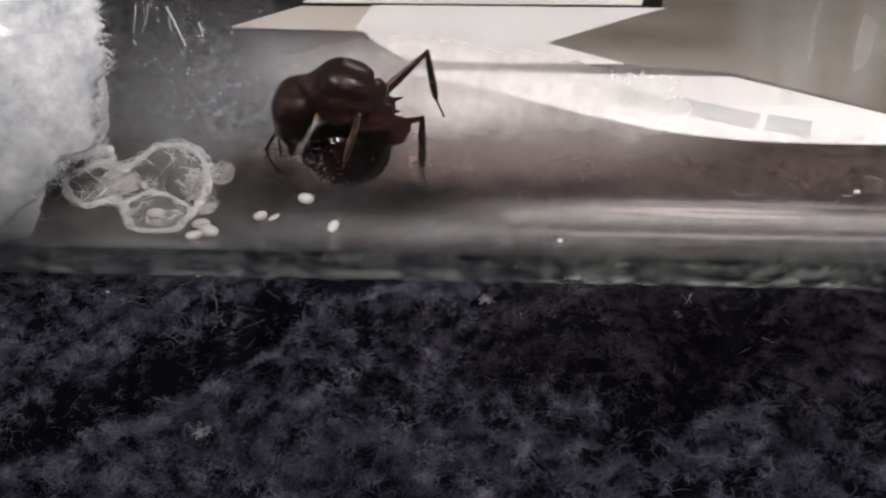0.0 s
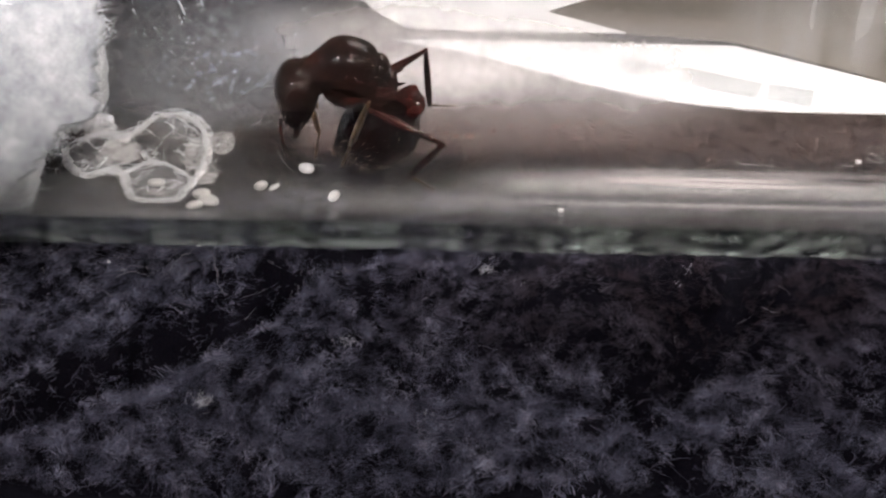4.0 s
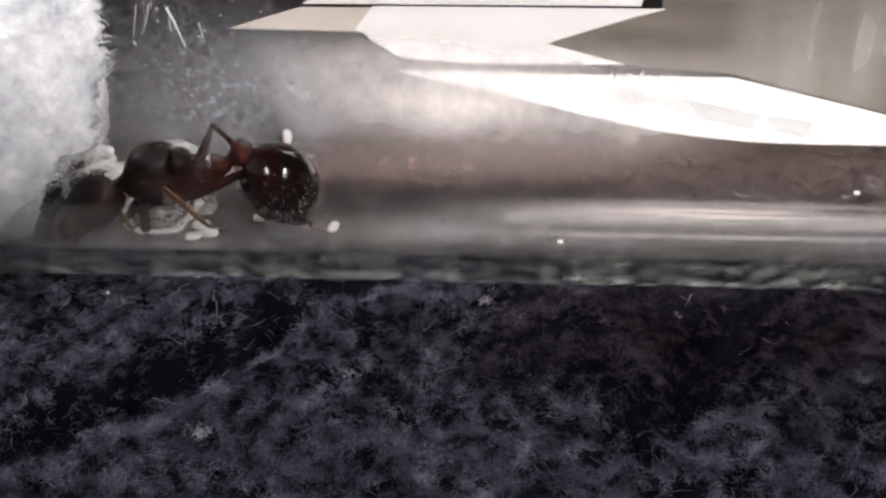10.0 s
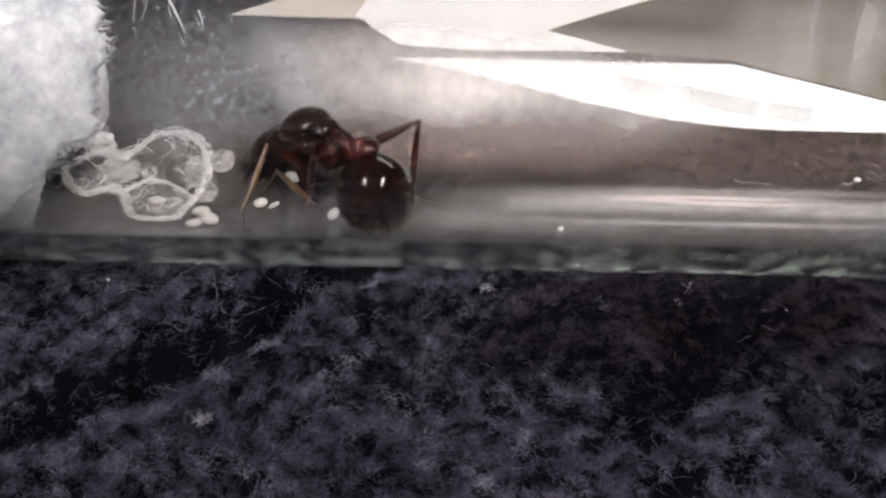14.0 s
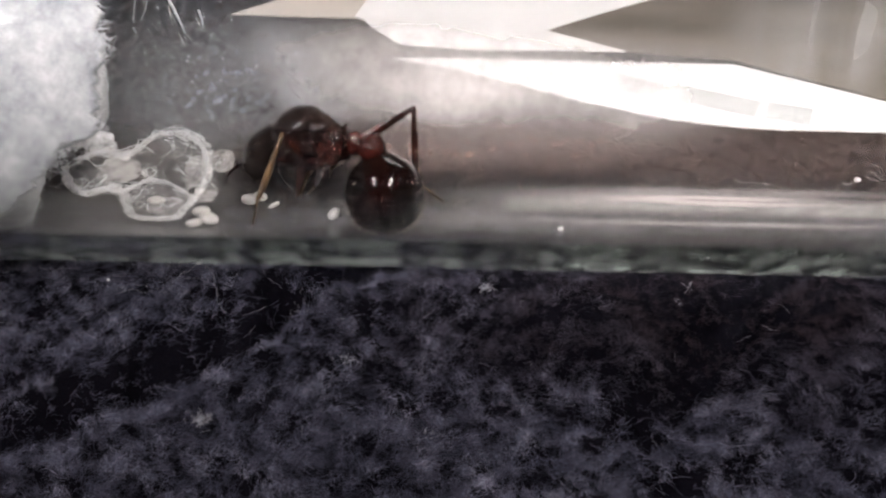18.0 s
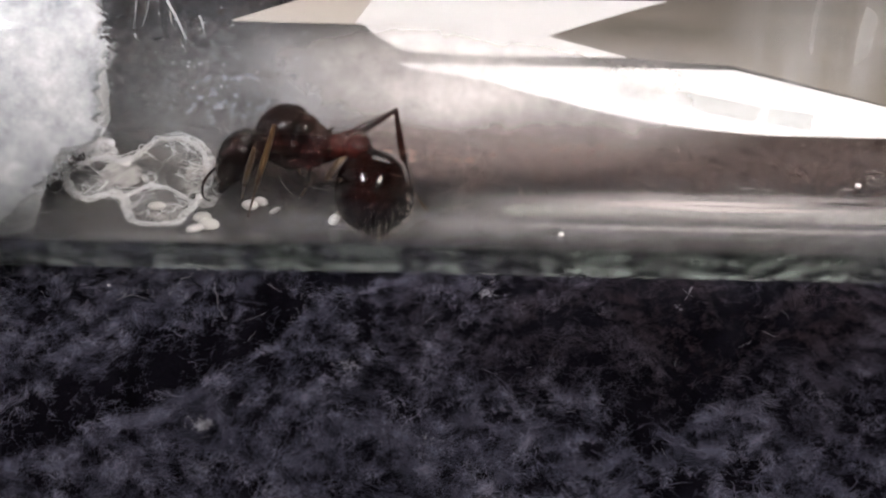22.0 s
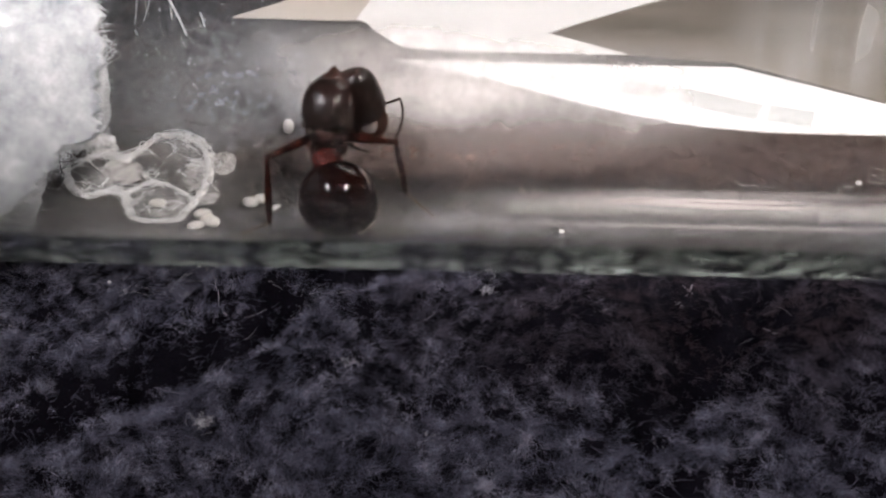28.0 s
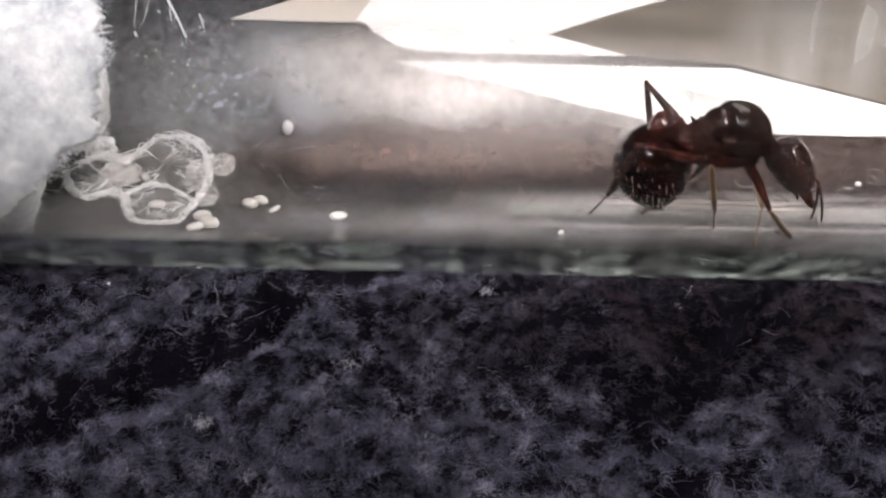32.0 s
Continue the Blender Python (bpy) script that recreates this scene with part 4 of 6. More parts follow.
flat(part("strip", slab([(6.5, 14.15), (15.4, 14.15), (22.7, 9.9), (25.0, 8.8)] + edge, 1.0, 1.1), M_CARD, strip))
for x0, y0, x1, y1 in ((8.7, 11.6, 11.0, 10.7), (11.6, 10.7, 15.7, 8.9), (16.1, 8.9, 18.2, 8.2)):
    ln_ = math.hypot(x1 - x0, y1 - y0)
    nx, ny = -(y1 - y0) / ln_ * 0.9, (x1 - x0) / ln_ * 0.9
    flat(part("printed_bar", slab([(x0 - nx, y0 - ny), (x1 - nx, y1 - ny), (x1 + nx, y1 + ny), (x0 + nx, y0 + ny)], 1.08, 1.12), M_PRINT, strip, "grey printed bar"))
card("card_sheet", [(5.6, 18.8), (13.2, 25.8), (14.0, 30.4), (38.4, 29.7), (29.8, 7.0), (22.8, 10.7), (15.5, 15.4), (9.0, 16.3), (4.5, 18.1), (4.5, 19.5)], 0.78, M_GREYCARD, "grey-brown sheet of card on the towel")
card("card_scrap", [(-5.4, 20.4), (-4.6, 25.0), (13.4, 25.8), (5.6, 18.8), (9.8, 16.0), (0.6, 15.85), (-2.6, 16.3), (-4.2, 18.6), (-4.8, 20.0)], 0.9, M_CARD, "white notched scrap of card on the towel")
card("card_scrap", [(-12.6, 20.6), (-9.0, 24.8), (-4.4, 25.0), (-5.0, 20.4)], 0.78, M_CREAM, "cream pointed scrap of card on the towel")
card("card_scrap", [(-8.9, 25.4), (12.0, 26.4), (13.0, 31.2), (-7.4, 30.2)], 0.9, M_CARD, "white scrap of card lying further back")

def fluff(x, y, size, seed, n=14):
    r_ = random.Random(seed)
    j = ([], [])
    for k in range(n):
        a = Vector((x + r_.gauss(0, size * 0.42), y + r_.gauss(0, size * 0.24), towel_height(x, y) + 0.35 + r_.uniform(0, 0.25)))
        d, pts = r_.uniform(0, 6.3), []
        for s in range(6):
            pts.append(a.copy())
            d += r_.gauss(0, 0.9)
            a = a + size * 0.13 * Vector((math.cos(d), math.sin(d), r_.gauss(0, 0.3)))
        strand(pts, 0.009, 3, 0.7, j)
    return solo("lint_tuft", j, M_GREYLINT, "pale bit of lint caught in the towel", "lint", "bits of lint")


for x, y, size, seed, n in ((-8.8, -13.2, 0.42, 1, 60), (-3.6, -9.8, 0.36, 2, 30), (1.9, -3.9, 0.35, 3, 40), (-13.8, -4.2, 0.25, 4, 8), (-0.4, -12.6, 0.35, 5, 8), (10.2, -4.2, 0.3, 6, 5)):
    fluff(x, y, size, seed, n)
wisps, r_ = ([], []), random.Random(17)
for k in range(80):
    near = k < 52
    x, y = (r_.uniform(-19, -4), r_.uniform(-7.5, -2.6)) if near else (r_.uniform(-16, 17), r_.uniform(-14.5, -2.6))
    d, q, pts = r_.uniform(0, 6.3), Vector((x, y, towel_height(x, y) + 0.30)), []
    for s in range(r_.randrange(5, 9)):
        pts.append(q.copy())
        d += r_.gauss(0, 0.55)
        q = q + Vector((0.13 * math.cos(d), 0.13 * math.sin(d), r_.gauss(0, 0.04)))
    strand(pts, r_.uniform(0.004, 0.006), 3, 0.6, wisps)
solo("lint_wisps", wisps, M_GREYLINT, "thin pale wisps of lint on the towel", "lint", kind="stuff")
for pts in (
        [(-10.65, -3.03, 0.25), (-9.98, -3.67, 0.25), (-9.59, -4.87, 0.25), (-9.25, -5.96, 0.25), (-8.94, -6.27, 0.25)],
        [(-11.62, -5.01, 0.25), (-11.26, -4.10, 0.25), (-10.72, -3.30, 0.25)],
        [(-8.21, -6.50, 0.25), (-7.77, -6.27, 0.25), (-7.32, -5.97, 0.25)],
        [(10.25, -3.85, 0.25), (10.51, -4.06, 0.25), (10.75, -3.75, 0.25), (10.58, -4.29, 0.25)],
        [(10.51, -4.06, 0.25), (10.36, -4.44, 0.25)],
        [(2.04, -3.11, 0.25), (2.18, -3.42, 0.25), (2.03, -3.73, 0.25)],
        [(9.75, -14.15, 0.25), (9.80, -14.63, 0.25), (10.33, -14.83, 0.25)],
        [(13.31, -6.41, 0.25), (13.53, -6.72, 0.25), (13.87, -6.64, 0.25)],
        [(-13.72, -5.37, 0.25), (-13.21, -4.99, 0.25), (-12.38, -5.26, 0.25)],
):
    line = [q + 0.10 * noise.noise_vector(q * 3.0) for q in smooth_line(pts, 8)]
    solo("thread", strand(line, 0.0065, 4), M_GREYLINT, "fine pale thread lying on the towel", "thread", "loose threads")
for x, y, size in ((-10.61, -3.19, 0.26), (-14.23, -4.50, 0.13)):
    solo("lint_ball", egg_mesh(size, size * 0.7), M_LINT, "tiny white ball of lint on the towel", "lint", "bits of lint", where=mm(x, y, 0.35))

# ---------------- the ant ----------------
ant = tagged(new("ant"), "shiny black-brown queen ant with a reddish waist", "ant")


def bristles(surface, count, length, seed, lean, top_only=-9.0, radius=0.010):
    """Short stiff hairs on a lofted surface, leaning along lean."""
    r_ = random.Random(seed)
    verts, faces = surface
    j = ([], [])
    centre = sum((Vector(v) for v in verts), Vector()) / len(verts)
    tries = 0
    while count and tries < 20000:
        tries += 1
        f = r_.choice(faces)
        p = sum((Vector(verts[i]) for i in f), Vector()) / len(f)
        n_ = (p - centre).normalized()
        if n_.z < top_only:
            continue
        p = p + Vector((r_.gauss(0, 0.05), r_.gauss(0, 0.05), 0))
        d = (n_ * 0.7 + Vector(lean) * 0.7 + Vector((r_.gauss(0, 0.15), r_.gauss(0, 0.15), r_.gauss(0, 0.15)))).normalized()
        l_ = length * r_.uniform(0.6, 1.2)
        strand([p - n_ * 0.03, p + d * l_ * 0.55, p + d * l_ + Vector(lean) * 0.05], radius, 3, 0.4, j)
        count -= 1
    return j


def shifted(data, dx=0, dy=0, dz=0):
    return [Vector(v) + Vector((dx, dy, dz)) for v in data[0]], data[1]


def shell(sections, n=96, per=13, power=2.2, ridge=0.0, pitch=4.5, seed=0.0):
    """A closed plate along x: sections of (x, z, half width, height above z, depth below z), wrinkled lengthwise."""
    ctrl = [np.array(q, float) for q in sections]
    ctrl = [2 * ctrl[0] - ctrl[1]] + ctrl + [2 * ctrl[-1] - ctrl[-2]]
    rows = []
    for i in range(1, len(ctrl) - 2):
        a, b, c_, d = ctrl[i - 1:i + 3]
        for k in range(per):
            u = k / per
            rows.append(0.5 * (2 * b + (c_ - a) * u + (2 * a - 5 * b + 4 * c_ - d) * u * u + (3 * b - a - 3 * c_ + d) * u ** 3))
    rows.append(ctrl[-2])
    verts, faces = [], []
    for x, z, w_, hu, hd in rows:
        for i in range(n):
            a = 2 * math.pi * i / n
            ca, sa = math.cos(a), math.sin(a)
            ca = math.copysign(abs(ca) ** (2 / power), ca)
            sa = math.copysign(abs(sa) ** (2 / power), sa)
            p = Vector((x, max(w_, 0.01) * ca, z + max(hu if sa > 0 else hd, 0.01) * sa))
            if ridge:
                q = Vector((p.x * 0.35 + seed, p.y, p.z)) * pitch
                lift = ridge * (1 - 2.6 * abs(noise.noise(q))) + 0.6 * ridge * noise.noise(p * pitch * 1.7)
                out = Vector((0, p.y, p.z - z))
                if out.length > 1e-6:
                    p += out.normalized() * lift
            verts.append(p)
    m = len(rows)
    for k in range(m - 1):
        for i in range(n):
            j = (i + 1) % n
            faces.append((k * n + i, k * n + j, (k + 1) * n + j, (k + 1) * n + i))
    faces.append(tuple(reversed(range(n))))
    faces.append(tuple((m - 1) * n + i for i in range(n)))
    return verts, faces


def lump(length, w_, h_, at, tilt=0, turn=0, seed=0.0):
    """A small rounded plate at a place, wrinkled a little."""
    v, f = loft(egg_sections(length, w_, h_, 10), 14, 0.03, seed)
    m_ = Matrix.Translation(at) @ Matrix.Rotation(radians(turn), 4, "Z") @ Matrix.Rotation(radians(tilt), 4, "Y") @ Matrix.Translation((-length / 2, 0, 0))
    return [m_ @ Vector(q) for q in v], f


# the middle body: facing +x, its top +z
PRONOTUM = shell([(0.82, -0.10, 0.70, 0.70, 0.62), (0.90, -0.10, 0.98, 0.94, 0.84), (1.20, -0.08, 0.98, 0.88, 0.80), (1.50, -0.14, 0.80, 0.68, 0.62), (1.75, -0.18, 0.52, 0.44, 0.42), (1.97, -0.20, 0.22, 0.20, 0.20)], ridge=0.026, seed=1)
SCUTUM = shell([(-0.66, 0.52, 0.55, 0.52, 0.30), (-0.60, 0.54, 0.80, 0.74, 0.42), (-0.40, 0.55, 0.98, 0.84, 0.50), (0.0, 0.55, 1.07, 0.90, 0.52), (0.60, 0.52, 1.09, 0.88, 0.52), (1.05, 0.42, 0.99, 0.80, 0.50), (1.40, 0.26, 0.76, 0.60, 0.45), (1.62, 0.12, 0.42, 0.32, 0.30), (1.70, 0.05, 0.12, 0.10, 0.10)], 110, 11, 2.35, 0.008, 3.6, 2)
SCUTELLUM = shell([(-1.42, 0.45, 0.20, 0.20, 0.30), (-1.34, 0.50, 0.50, 0.42, 0.30), (-1.10, 0.52, 0.70, 0.62, 0.35), (-0.82, 0.53, 0.74, 0.67, 0.35), (-0.69, 0.53, 0.58, 0.54, 0.30), (-0.66, 0.53, 0.30, 0.30, 0.20)], ridge=0.014, seed=4)
METANOTUM = shell([(-1.56, 0.26, 0.36, 0.26, 0.30), (-1.49, 0.30, 0.60, 0.38, 0.30), (-1.40, 0.33, 0.62, 0.40, 0.30), (-1.33, 0.30, 0.40, 0.30, 0.30)], 72, 6, ridge=0.02, seed=5)
UPPER_SIDE = shell([(-0.92, 0.05, 0.40, 0.25, 0.25), (-0.80, 0.06, 0.90, 0.44, 0.40), (-0.30, 0.08, 1.05, 0.52, 0.44), (0.40, 0.06, 1.09, 0.52, 0.44), (0.85, 0.02, 1.0, 0.46, 0.42), (1.02, 0.0, 0.5, 0.25, 0.25)], ridge=0.032, power=2.6, seed=3)
LOWER_SIDE = shell([(-0.98, -0.58, 0.35, 0.28, 0.28), (-0.86, -0.60, 0.78, 0.40, 0.46), (-0.35, -0.64, 0.97, 0.44, 0.60), (0.35, -0.66, 1.0, 0.46, 0.62), (0.85, -0.60, 0.88, 0.44, 0.50), (1.12, -0.52, 0.42, 0.28, 0.28)], ridge=0.032, power=2.6, seed=8)
PROPODEUM = shell([(-2.06, -0.42, 0.22, 0.22, 0.24), (-1.95, -0.32, 0.48, 0.56, 0.48), (-1.72, -0.22, 0.66, 0.74, 0.64), (-1.40, -0.20, 0.78, 0.74, 0.74), (-1.0, -0.25, 0.82, 0.60, 0.74), (-0.84, -0.25, 0.55, 0.45, 0.55)], ridge=0.040, seed=6)
pr = part("pronotum", PRONOTUM, M_SHELL, ant)
scu = part("scutum", SCUTUM, M_SCUTUM, ant)
part("side_plate", UPPER_SIDE, M_SHELL, ant)
part("side_plate", LOWER_SIDE, M_BACK, ant)
sct = part("scutellum", SCUTELLUM, M_SHELL, ant)
part("metanotum", METANOTUM, M_BACK, ant)
ppd = part("propodeum", PROPODEUM, M_BACK, ant)
for s in (-1, 1):
    for name_, l_, w_, h_, at_, tilt, turn in (
            ("tegula", 0.34, 0.10, 0.16, (0.42, 1.06 * s, 0.46), -10, 0),
            ("wing_scar", 0.46, 0.12, 0.13, (-0.05, 1.03 * s, 0.44), 8, 0),
            ("wing_scar", 0.34, 0.11, 0.11, (-0.52, 0.95 * s, 0.42), -6, -8 * s),
            ("wing_scar", 0.30, 0.10, 0.10, (-0.88, 0.78 * s, 0.40), -14, -18 * s),
            ("spiracle_lobe", 0.34, 0.10, 0.14, (-1.42, 0.76 * s, 0.02), 20, 12 * s),
            ("gland_lobe", 0.52, 0.16, 0.20, (-1.42, 0.66 * s, -0.66), 12, 10 * s)):
        part(name_, lump(l_, w_, h_, at_, tilt, turn, l_ * 9 + s), M_BACK, ant)
tagged(part("hair", bristles(SCUTUM, 60, 0.14, 1, (-0.3, 0, 0.3), 0.1, 0.006), M_BRISTLE, scu, "short pale hairs"), kind="stuff")
tagged(part("hair", bristles(SCUTELLUM, 24, 0.16, 11, (-0.4, 0, 0.3), 0.1, 0.006), M_BRISTLE, sct, "short pale hairs"), kind="stuff")
tagged(part("hair", bristles(PRONOTUM, 30, 0.14, 12, (0.3, 0, 0.2), -0.2, 0.006), M_BRISTLE, pr, "short pale hairs"), kind="stuff")
tagged(part("hair", bristles(PROPODEUM, 36, 0.18, 2, (-0.6, 0, 0.2), -0.2, 0.007), M_BRISTLE, ppd, "short pale hairs"), kind="stuff")
for s in (-1, 1):
    part("spine", strand([(-1.72, 0.36 * s, 0.34), (-1.94, 0.42 * s, 0.52), (-2.08, 0.44 * s, 0.64)], 0.11, 8, 0.15), M_SHELL, ant)

# the head: from the neck at the origin to the mouth along +x, its top +z
HS = 1.08
HEAD = shell([(a_ * HS, b_ * HS, c_ * HS, d_ * HS, d_ * HS * 0.94) for a_, b_, c_, d_ in ((0.0, 0, 0.35, 0.30), (0.10, 0.02, 0.82, 0.52), (0.4, 0.05, 1.13, 0.76), (0.85, 0.06, 1.20, 0.86), (1.3, 0.03, 1.18, 0.82), (1.75, -0.03, 1.12, 0.70), (2.1, -0.08, 0.98, 0.52), (2.30, -0.12, 0.74, 0.34), (2.38, -0.14, 0.42, 0.18))], 110, 10, 2.45, 0.018, 4.2, 6)
head = part("head", HEAD, M_HEAD, ant)
tagged(part("hair", bristles(HEAD, 110, 0.15, 3, (0.3, 0, 0.2), -0.5, 0.006), M_BRISTLE, head, "short pale hairs"), kind="stuff")
part("clypeus", lump(0.46, 0.52, 0.16, (2.26, 0, 0.10), 18, 0, 3.0), M_JAW, head, "brown front plate of the head")
for s in (-1, 1):
    v, f = loft(egg_sections(0.42, 0.11, 0.17, 8), 14)
    part("eye", shifted((v, f), 0.98, 1.16 * s, 0.20), M_EYE, head, "glossy black eye")
    part("frontal_lobe", lump(0.60, 0.11, 0.10, (1.82, 0.28 * s, 0.48), 22, 0, s + 5.0), M_HEAD, head)
    jaw = smooth_line([(2.06, 0.66 * s, -0.14), (2.50, 0.74 * s, -0.20), (2.86, 0.58 * s, -0.28), (3.06, 0.32 * s, -0.34), (3.14, 0.05 * s, -0.36)], 5)
    v, f = strand(jaw, 0.34, 12, 0.42)
    v = [Vector((q.x, q.y, -0.27 + (q.z + 0.27) * 0.62)) for q in v]
    part("mandible", (v, f), M_JAW, head, "stout reddish brown curved jaw")
    part("palp", strand(smooth_line([(2.0, 0.24 * s, -0.36), (2.25, 0.32 * s, -0.56), (2.55, 0.26 * s, -0.60)], 4), 0.045, 6, 0.7), M_LEG, head)
part("neck", loft([(-0.45, -0.02, 0.18, 0.18), (-0.15, 0, 0.2, 0.19), (0.05, 0, 0.26, 0.25), (0.25, 0, 0.28, 0.28)], 12), M_JAW, head)


def antenna_mesh(s):
    j = strand(smooth_line([(0, 0, 0), (0.18, 0.45 * s, 0.12), (0.12, 1.0 * s, 0.10), (0.0, 1.45 * s, 0.0)], 4), 0.062, 7, 1.1)
    beads = smooth_line([(0.0, 1.45 * s, 0.0), (0.38, 1.56 * s, -0.2), (0.82, 1.5 * s, -0.42), (1.25, 1.3 * s, -0.64), (1.5, 1.1 * s, -0.76)], 3)
    for a, b in zip(beads, beads[1:]):
        strand([a, a.lerp(b, 0.25), a.lerp(b, 0.8), b], 0.050, 7, 1.2, j)
    return j


antennae = []
for s in (-1, 1):
    antennae.append((part("antenna", antenna_mesh(s), M_LEG, head, "thin elbowed brown antenna"), s))

# the waist and the rear body, each from its front end along +x, top +z
PET = shell([(-0.35, -0.05, 0.16, 0.16, 0.16), (0.0, -0.05, 0.20, 0.20, 0.20), (0.28, -0.02, 0.26, 0.28, 0.24), (0.48, 0.06, 0.38, 0.50, 0.30), (0.64, 0.10, 0.46, 0.66, 0.34), (0.80, 0.10, 0.46, 0.64, 0.34), (0.98, 0.05, 0.32, 0.36, 0.26), (1.12, 0.03, 0.16, 0.16, 0.16)], 60, 8, 2.3, 0.024, 4.5, 7)
POST = shell([(-0.25, 0, 0.10, 0.10, 0.10), (-0.15, 0, 0.24, 0.24, 0.22), (0.0, 0, 0.34, 0.36, 0.28), (0.22, 0.05, 0.56, 0.54, 0.38), (0.46, 0.08, 0.66, 0.60, 0.46), (0.70, 0.05, 0.60, 0.50, 0.42), (0.88, 0, 0.44, 0.38, 0.34), (1.0, 0, 0.22, 0.22, 0.2)], 60, 8, 2.3, 0.024, 4.5, 8)
petiole = part("petiole", PET, M_RED, ant, "dark red waist segment")
postpetiole = part("postpetiole", POST, M_RED, ant, "dark red second waist segment")
G1 = loft([(-0.12, 0, 0.3, 0.28), (0.0, 0.0, 0.55, 0.5), (0.2, -0.02, 0.95, 0.9), (0.55, -0.02, 1.32, 1.26), (1.0, 0, 1.53, 1.46), (1.5, 0, 1.60, 1.54), (1.95, 0, 1.58, 1.52), (2.1, 0, 1.54, 1.48)], 36, 0.012, 9)
G2 = loft([(1.9, 0, 1.50, 1.44), (2.1, 0, 1.535, 1.475), (2.35, 0, 1.45, 1.39), (2.62, 0, 1.30, 1.24), (2.74, 0, 1.2, 1.15)], 36, 0.012, 10)
G3 = loft([(2.6, 0, 1.16, 1.1), (2.74, 0, 1.18, 1.13), (2.95, -0.02, 0.98, 0.93), (3.12, -0.03, 0.78, 0.73)], 32, 0.012, 11)
G4 = loft([(3.05, -0.03, 0.74, 0.7), (3.15, -0.03, 0.72, 0.68), (3.35, -0.05, 0.46, 0.42), (3.5, -0.06, 0.22, 0.2), (3.58, -0.06, 0.06, 0.06)], 24)
for g_ in (G1, G2, G3, G4):
    for v_ in g_[0]:
        v_ *= 1.07
gaster = part("gaster", G1, M_GASTER, ant, "glossy black rounded rear body")
for g_ in (G2, G3, G4):
    part("rear_plate", g_, M_GASTER, gaster)
hj = bristles((G1[0][36 * 3:], [f for f in loft([(0, 0, 1, 1)] * 5, 36)[1] if len(f) == 4]), 70, 0.15, 4, (0.9, 0, 0), -0.6, 0.006)
for q, n_, sd in ((G2, 150, 5), (G3, 120, 6), (G4, 50, 7)):
    b2 = bristles(q, n_, 0.18, sd, (0.9, 0, 0), -0.8, 0.0065)
    o_ = len(hj[0])
    hj[0].extend(b2[0])
    hj[1].extend(tuple(i + o_ for i in f) for f in b2[1])
tagged(part("hair", hj, M_BRISTLE, gaster, "short pale hairs"), kind="stuff")

# six legs of thigh, shin and foot; each along +x from its upper joint
LEG = {"front": (2.55, 2.6, 1.9), "middle": (2.9, 3.0, 2.2), "hind": (3.7, 3.5, 1.75)}


def leg_meshes(thigh, shin, foot, wide=1.0, shade=M_SHIN):
    """Meshes of a leg's three pieces, each along +x from its upper joint."""
    a, b, c_ = thigh / 3.0, shin / 2.75, foot / 2.1
    th = loft([(x * a, 0, w_, h_) for x, w_, h_ in ((-0.08, 0.10, 0.10), (0.1, 0.14, 0.15), (0.7, 0.20, 0.24), (1.5, 0.20, 0.23), (2.4, 0.13, 0.15), (2.85, 0.10, 0.11), (3.05, 0.09, 0.09))], 10)
    rings = [(x * b, 0, w_ * wide, h_ * wide) for x, w_, h_ in ((-0.06, 0.08, 0.08), (0.2, 0.08, 0.09), (1.0, 0.115, 0.125), (2.0, 0.12, 0.13), (2.6, 0.10, 0.11), (2.8, 0.06, 0.06))]
    sh = loft(rings, 10)
    fj = strand([(-0.03, 0, 0), (1.0 * c_, 0, 0.0)], 0.060, 7, 0.8)
    for q0, q1 in ((1.0, 1.3), (1.3, 1.55), (1.55, 1.75), (1.75, 2.05)):
        strand([(q0 * c_, 0, 0), (q0 * c_ + 0.04, 0, 0), (q1 * c_, 0, 0)], 0.055, 7, 0.8, fj)
    for s_ in (-1, 1):
        strand([(2.0 * c_, 0, 0), (2.1 * c_, 0.07 * s_, 0), (2.16 * c_, 0.10 * s_, -0.06)], 0.020, 4, 0.5, fj)
    hair = bristles(loft(rings[1:5], 10), 60, 0.15, 12, (0.7, 0, 0), -9, 0.005)
    return mesh_from("thigh", *th, M_LEG), mesh_from("shin", *sh, shade), mesh_from("foot", *fj, M_SHIN), mesh_from("hair", *hair, M_BRISTLE)


HIPS = {"front": (1.15, 0.55, -0.95), "middle": (0.15, 0.62, -1.1), "hind": (-0.85, 0.58, -0.95)}
STANCE = {"front": (1.8, 1.5), "middle": (0.4, 1.6), "hind": (-1.8, 1.8)}
legs = {}
for row, (hx, hy, hz) in HIPS.items():
    THIGH_MESH, SHIN_MESH, FOOT_MESH, SHIN_HAIR = leg_meshes(*LEG[row], 1.3 if row == "hind" else 1.05, M_LEG if row == "hind" else M_SHIN)
    for side, s in (("left", 1), ("right", -1)):
        part("hip", loft([(x + hx, z + hz + 0.25, 0.30 * q, 0.50 * q) for x, z, q in ((-0.26, 0.05, 0.3), (-0.15, 0, 0.8), (0.05, 0, 1), (0.2, -0.05, 0.8), (0.28, -0.1, 0.3))], 12), M_SHELL, ant).location = (0, hy * s * MM, 0)
        th = part("thigh", THIGH_MESH, None, ant, "brown upper leg")
        sh = part("shin", SHIN_MESH, None, ant, "paler bristly lower leg")
        tagged(part("hair", SHIN_HAIR, None, sh, "fine stiff hairs"), kind="stuff")
        ft = part("foot", FOOT_MESH, None, ant, "thin jointed foot")
        legs[side + "_" + row] = (th, sh, ft, s, row)

# ---------------- what moves ----------------
ANT_POINTS, FEET, KNEES = [], {}, {}


